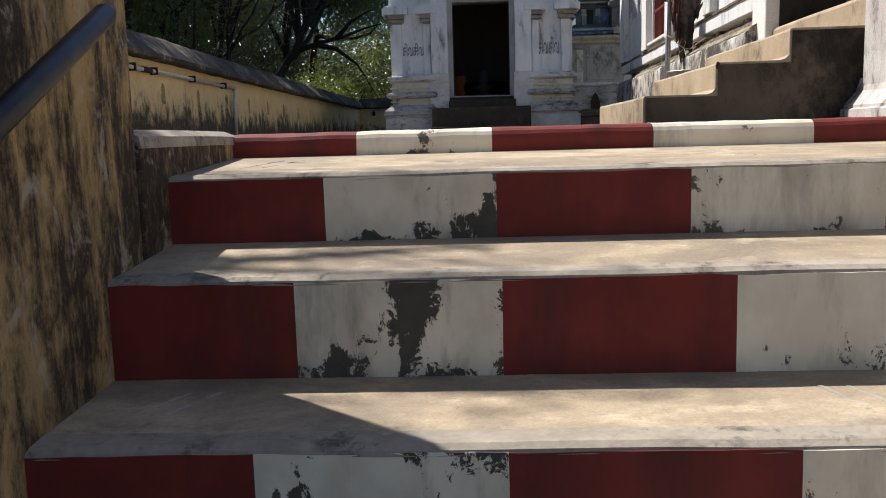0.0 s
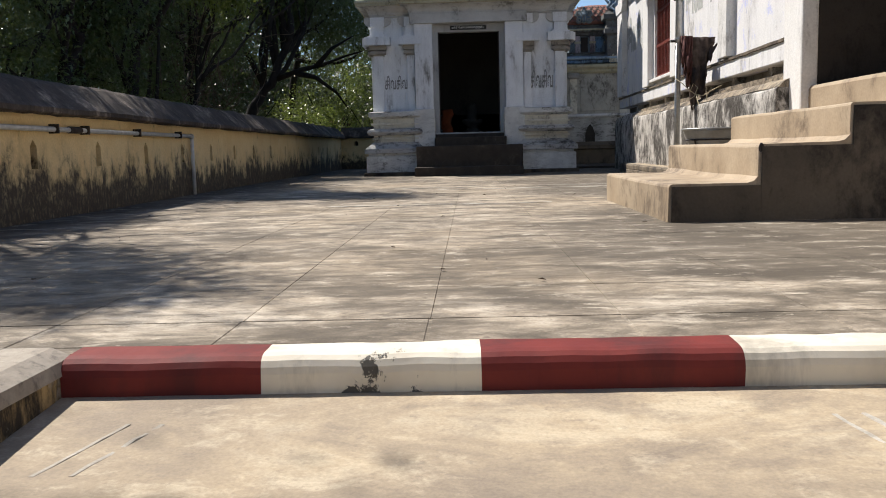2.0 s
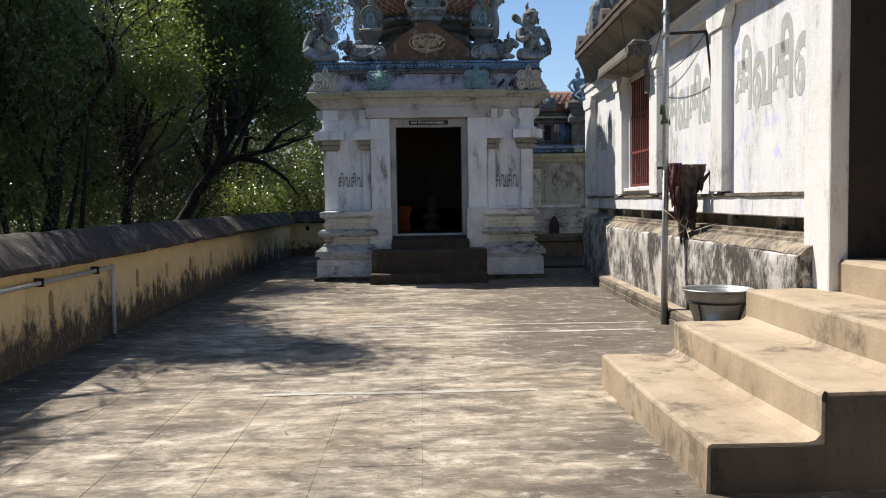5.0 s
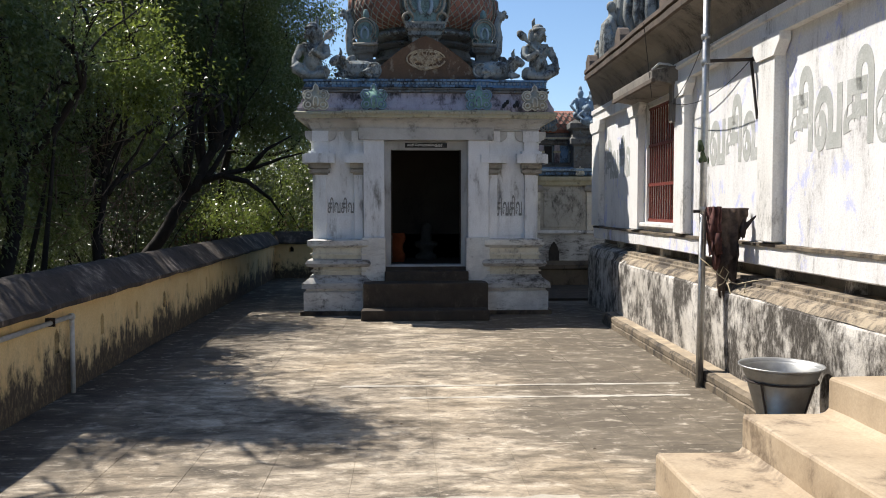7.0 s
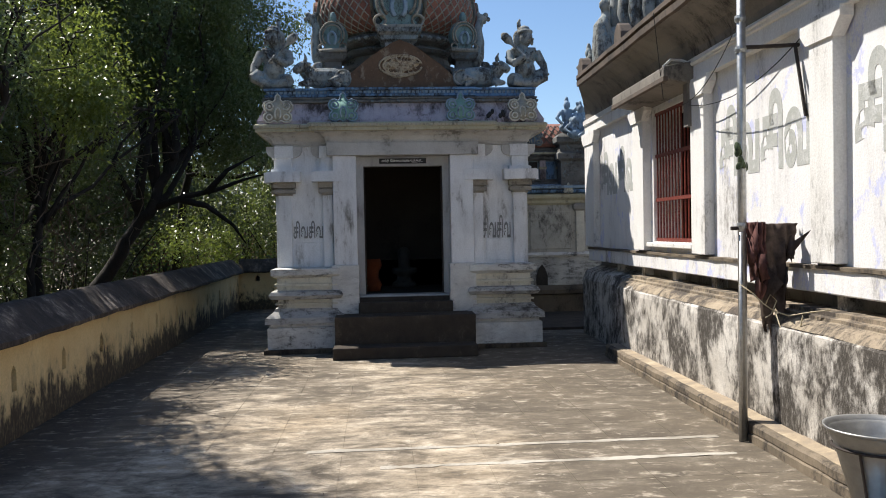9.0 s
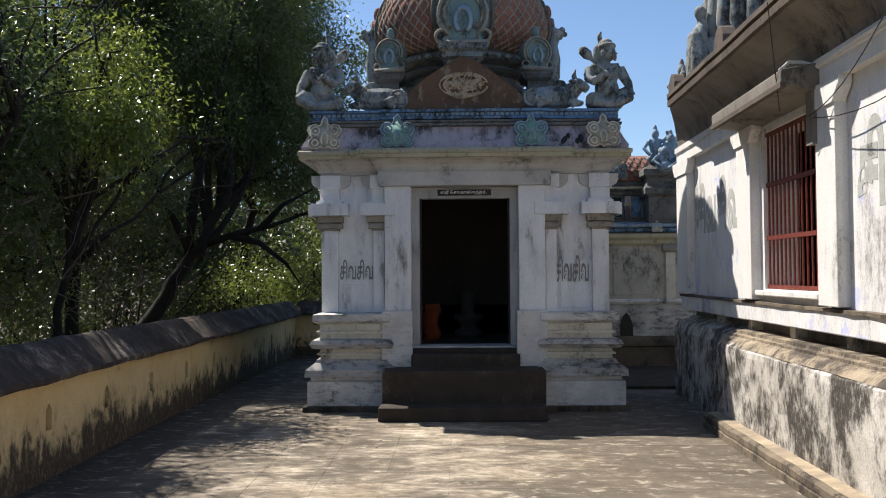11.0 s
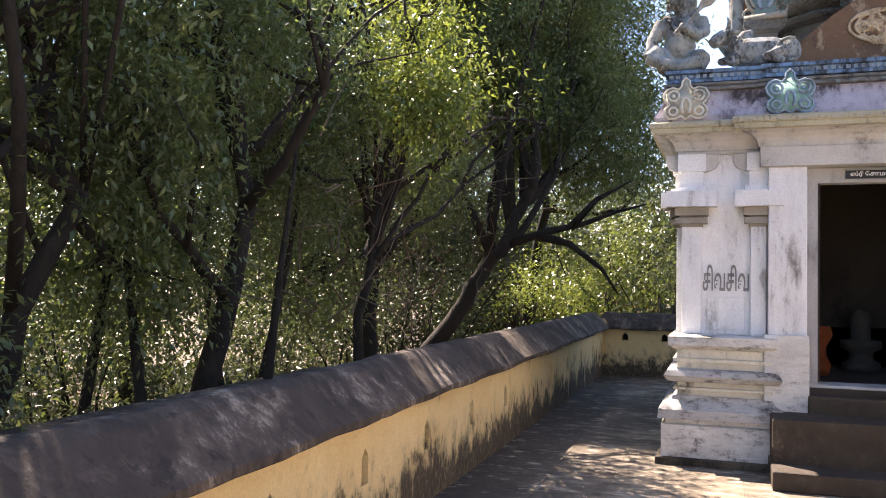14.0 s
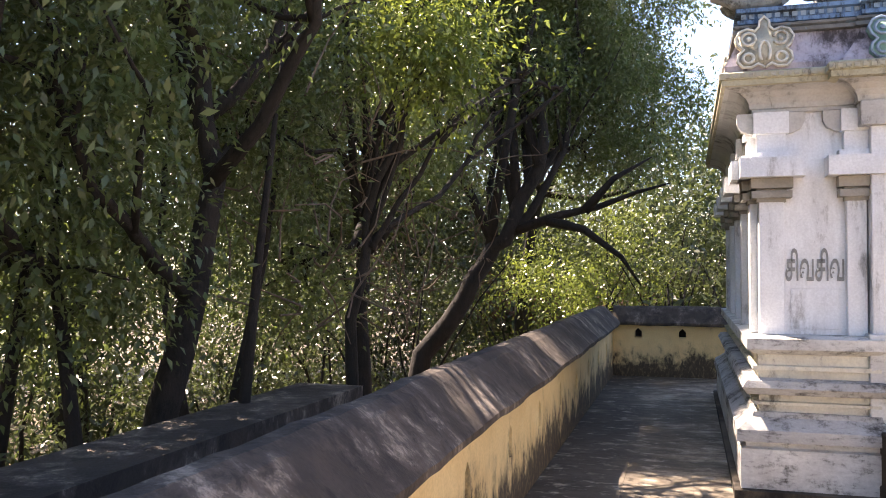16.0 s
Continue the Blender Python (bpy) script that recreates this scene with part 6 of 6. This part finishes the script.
tree("dark-leaved tree with upright forked trunk beyond the wall", (-4.8, 12.6, G), [(-4.7, 12.7, 0.7), (-4.75, 12.8, 1.7), (-4.5, 12.6, 2.9)], 0.14,
     [(-4.7, 12.0, 4.6, 1.4, 1.2), (-5.4, 13.0, 5.8, 1.6, 1.4), (-5.6, 11.8, 3.3, 1.2, 1.0), (-4.2, 13.6, 4.9, 1.1, 1.1)] + LOW[2:3] + LOW[5:6] + over(9, 12), M_LEAF, 200)
tree("leaning dark tree with long low branch beyond the wall", (-4.9, 14.0, G), [(-4.6, 14.3, 0.4), (-4.1, 14.5, 1.25), (-3.66, 14.6, 1.9), (-3.35, 14.7, 2.75), (-3.5, 14.9, 3.9)], 0.17,
     [(-3.2, 15.2, 3.9, 1.0, 0.9), (-3.9, 15.4, 5.0, 1.3, 1.2), (-3.3, 16.4, 5.2, 1.2, 1.5), (-4.4, 14.8, 6.2, 1.5, 1.2), (-2.7, 16.2, 3.3, 0.8, 0.9), (-3.0, 15.0, 6.0, 0.9, 0.9), (-4.8, 16.6, 5.2, 1.2, 1.0), (-5.2, 15.6, 5.2, 1.2, 1.0), (-4.7, 17.2, 4.6, 1.0, 0.9), (-3.9, 15.3, 3.5, 0.7, 0.6), (-3.95, 16.2, 3.6, 0.7, 0.6), (-4.0, 17.1, 3.6, 0.7, 0.6)], M_LEAF, 200,
     extra=([(-3.66, 14.6, 1.8), (-3.2, 14.6, 1.95), (-2.75, 14.65, 2.05), (-2.35, 14.7, 2.2), (-2.0, 14.8, 2.3)], [(-3.3, 14.6, 1.9), (-2.9, 14.55, 1.8), (-2.5, 14.5, 1.5), (-2.3, 14.5, 1.2)], [(-2.9, 14.6, 2.0), (-2.6, 14.7, 2.35), (-2.2, 14.9, 2.6)]))
tree("slender tree with a sunlit spray of leaves in lighter greens", (-4.3, 11.4, G), [(-4.3, 11.4, 0.7), (-4.2, 11.5, 1.8), (-3.9, 11.6, 2.6)], 0.08,
     [(-3.75, 11.7, 3.35, 0.62, 0.55), (-3.45, 12.1, 3.0, 0.50, 0.38), (-3.15, 12.8, 3.02, 0.36, 0.20), (-2.95, 13.3, 3.06, 0.20, 0.09), (-3.85, 11.3, 4.0, 0.50, 0.50), (-3.55, 11.0, 2.75, 0.40, 0.3)], M_LEAF_LIGHT, 105, 62, 0.066, shaped=False)
tree("many-stemmed dark tree beyond the wall", (-4.7, 7.6, G), [(-4.7, 7.7, 0.5), (-4.4, 8.0, 1.7), (-4.6, 7.7, 3.0)], 0.12,
     [(-4.6, 7.0, 4.3, 1.3, 1.1), (-5.4, 7.4, 5.6, 1.5, 1.3), (-4.3, 7.6, 3.2, 0.9, 0.7), (-5.3, 6.4, 2.9, 1.1, 0.9), (-4.0, 6.7, 3.3, 0.7, 0.5)] + LOW[3:5] + LOW[6:] + over(4, 9), M_LEAF, 200)
tree("broad dark-leaved tree near the steps beyond the wall", (-5.2, 4.6, G), [(-5.1, 4.7, 0.6), (-4.9, 4.7, 2.2), (-5.1, 4.6, 3.4)], 0.15,
     [(-4.9, 4.2, 4.4, 1.4, 1.1), (-5.6, 5.2, 5.8, 1.6, 1.3), (-4.6, 5.4, 3.5, 1.0, 0.8), (-5.5, 3.4, 3.4, 1.2, 1.0), (-4.3, 3.4, 3.6, 0.7, 0.5), (-4.1, 4.9, 3.4, 0.6, 0.4), (-4.0, 6.0, 3.6, 0.5, 0.4), (-4.3, 4.2, 3.3, 0.55, 0.4), (-3.85, 3.17, 4.0, 0.45, 0.32)] + over(-2, 3), M_LEAF, 190)
tree("tall dark tree beyond the wall", (-6.3, 10.8, G), [(-6.3, 10.8, 1.0), (-6.1, 11.0, 3.5), (-6.2, 11.0, 6.0)], 0.18,
     [(-6.3, 10.6, 7.4, 1.9, 1.4), (-6.6, 12.6, 7.2, 1.9, 1.5), (-6.5, 8.6, 7.2, 1.9, 1.4), (-6.8, 14.6, 7.0, 1.9, 1.6), (-6.6, 6.6, 7.0, 1.8, 1.4), (-7.0, 10.0, 4.6, 1.6, 1.4), (-7.0, 13.5, 4.6, 1.6, 1.4)], M_LEAF, 70, 60, 0.09)
tree("tall dark tree behind the end wall", (-4.6, 19.6, G), [(-4.5, 19.4, 0.8), (-4.2, 19.2, 2.6), (-4.2, 19.2, 4.4)], 0.17,
     [(-3.9, 18.6, 5.2, 1.3, 1.3), (-4.4, 19.2, 6.8, 1.6, 1.4), (-3.3, 18.2, 6.6, 1.2, 1.1), (-5.4, 17.8, 5.0, 1.6, 1.5), (-5.2, 17.4, 7.4, 1.8, 1.4), (-3.1, 18.8, 4.6, 0.9, 1.0), (-3.6, 18.4, 3.2, 0.8, 0.7), (-2.6, 17.6, 5.0, 1.1, 1.0), (-2.3, 18.3, 3.6, 1.0, 0.9), (-2.9, 17.7, 6.6, 1.2, 1.0)], M_LEAF, 120, 80, 0.075)
tree("dark tree far behind the steps", (-6.4, 1.0, G), [(-6.4, 1.0, 1.0), (-6.2, 1.2, 3.2)], 0.17,
     [(-6.0, 1.4, 4.6, 1.8, 1.4), (-6.6, 2.6, 6.4, 1.9, 1.5), (-6.3, -0.4, 5.2, 1.7, 1.3), (-3.05, 1.72, 5.0, 0.3, 0.2)], M_LEAF, 60, 60, 0.08)

# scrub under and behind the trees
for x, y, h, r, mt in ((-6.6, 6.2, 0.6, 1.2, M_LEAF_BUSH), (-7.2, 8.2, 0.9, 1.4, M_LEAF_BUSH), (-6.4, 10.2, 0.3, 1.1, M_LEAF_BUSH), (-7.4, 12.0, 1.0, 1.5, M_LEAF_BUSH), (-6.2, 13.6, 0.4, 1.0, M_LEAF_BUSH),
                       (-7.0, 15.4, 0.9, 1.5, M_LEAF_BUSH), (-5.6, 17.2, 0.9, 1.2, M_LEAF_BUSH), (-4.0, 18.6, 0.9, 1.1, M_LEAF_LIGHT), (-2.8, 18.4, 1.0, 0.9, M_LEAF_LIGHT), (-1.8, 18.8, 1.1, 1.0, M_LEAF_BUSH),
                       (-3.2, 20.5, 1.7, 1.4, M_LEAF_LIGHT), (-1.4, 20.8, 1.8, 1.4, M_LEAF_BUSH), (-7.2, 4.2, 0.8, 1.4, M_LEAF_BUSH), (-8.4, 1.8, 0.9, 1.6, M_LEAF_BUSH), (-5.4, 8.6, -0.2, 0.8, M_LEAF_BUSH), (-5.3, 10.9, -0.1, 0.7, M_LEAF_BUSH)):
    sh = thing("shrub", "leafy green shrub growing in the scrub behind the wall", "shrub", (x, y, G), "shrubs behind the wall")
    for i in range(7):
        q = rng.normal(0, 0.5, 2)
        bm = bmesh.new()
        limb(bm, (x + q[0] * 0.2, y + q[1] * 0.2, G), (x + q[0] * r, y + q[1] * r, h + rng.uniform(0.0, 0.6)), 0.03, 0.008, 0.3)
        part("stem", bm, M_BARK, sh)
    leaf_mesh("foliage", sprays([(x, y, h * 0.5 + 0.1, r, (h - G) * 0.62)], 95), 0.15, 66, 0.065, mt, sh)

# far woods
far = []
for i in range(130):
    a = radians(rng.uniform(80, 215))
    d = rng.uniform(12, 26)
    x, y = -2 + d * math.cos(a), 8 + d * math.sin(a)
    if x > -8.5 and y < 21:
        continue
    if x > 1.0:
        continue
    r = rng.uniform(1.8, 3.0)
    far.append((x, y, rng.uniform(0.2, 6.5) if x < -8 else rng.uniform(0.2, 3.0), r, r * 0.9))
tagged(leaf_mesh("far_woods", sprays(far, 15), 0.50, 74, 0.17, M_LEAF_BUSH, None), "dense green woods beyond the temple wall", "woods", kind="stuff")

# dry twigs hanging in the crowns
bm = bmesh.new()
for i in range(150):
    c = Vector((rng.uniform(-4.9, -3.9), rng.uniform(10.0, 15.0), rng.uniform(0.9, 2.6)))
    limb(bm, c, c + Vector(rng.normal(0, 0.35, 3)) + Vector((0, 0, 0.25)), 0.008, 0.003, 0.5, 5)
tagged(part("dry_twigs", bm, M_DRY), "tangle of thin dry twigs under the crowns", "twigs", kind="stuff")

# ---- small litter ----
bm = bmesh.new()
random.seed(21)
for i in range(60):
    x, y = random.uniform(-2.3, 1.7), random.uniform(0.6, 9.5)
    s = random.uniform(0.007, 0.016)
    a = random.uniform(0, 6.28)
    ca, sa = math.cos(a) * s, math.sin(a) * s
    v = [bm.verts.new(p) for p in ((x - ca, y - sa, 0.006), (x + sa * 0.4, y - ca * 0.4, 0.012), (x + ca, y + sa, 0.008), (x - sa * 0.4, y + ca * 0.4, 0.012))]
    bm.faces.new(v)
tagged(part("leaf_litter", bm, M_DRY), "scattered dry leaves on the cement floor", "leaf litter", kind="stuff")

# ---- floor slabs ----
PITCH = 0.425


def slab_mesh(name, w, d):
    bm = bmesh.new()
    stack(bm, (-w / 2, w / 2, -d / 2, d / 2), [(0.0, -0.025), (0.0, -0.0025), (-0.0008, 0.0)])
    me = bpy.data.meshes.new(name)
    bmesh.ops.recalc_face_normals(bm, faces=bm.faces[:])
    bm.to_mesh(me)
    bm.free()
    me.materials.append(M_FLOOR)
    return me


slab = slab_mesh("floor_slab", PITCH - 0.0012, PITCH - 0.0012)
random.seed(2)
rest = bmesh.new()
count = 0
for r in range(-3, 36):
    y = 1.15 + PITCH * (r + 0.5)
    if y - PITCH / 2 < 0.07:
        continue
    for c in range(-7, 16):
        x = -0.105 + PITCH * (c + 0.5)
        if x - PITCH / 2 < -2.80 or x > 6.4:
            continue
        lift = random.uniform(-0.0004, 0.0004)
        if y < 10.6 and x < 2.05 and count < 300:
            ob = new("floor_slab", slab)
            ob.parent = floor
            ob.matrix_basis = pose(x, y, lift, random.uniform(-0.04, 0.04), random.uniform(-0.04, 0.04), 0)
            count += 1
        else:
            q = PITCH / 2 - 0.0006
            stack(rest, (x - q, x + q, y - q, y + q), [(0.0, -0.025), (0.0, -0.0025 + lift), (-0.0008, lift)])
ob = part("far_slabs", rest, M_FLOOR, floor)
ob["kind"] = "stuff"
for c in range(-7, 16):
    x = -0.105 + PITCH * (c + 0.5)
    if x - PITCH / 2 > -2.80:
        part("edge_slab", stack(bmesh.new(), (x - 0.211, x + 0.211, 0.072, 0.2975), [(0.0, -0.025), (0.0, -0.004), (-0.004, 0.0)]), M_FLOOR, floor)

# pale worn lines of lime along some joints
for y, x0, x1 in ((4.15, -1.0, 0.55), (6.62, -0.75, 1.85), (6.22, -0.3, 1.8)):
    n = 36
    bm = rings(bmesh.new(), [[(x0 + (x1 - x0) * i / n, y - w, 0.0), (x0 + (x1 - x0) * i / n, y - w, 0.0025), (x0 + (x1 - x0) * i / n, y + w, 0.0025), (x0 + (x1 - x0) * i / n, y + w, 0.0)]
                             for i, w in ((i, 0.045 * (0.62 + 0.5 * noise.noise(Vector((i * 0.9, y * 3.0, 1.0))))) for i in range(n + 1))])
    part("lime_line", wobble(bm, 0.004, 6), M_LIME, floor, "pale worn lime line")
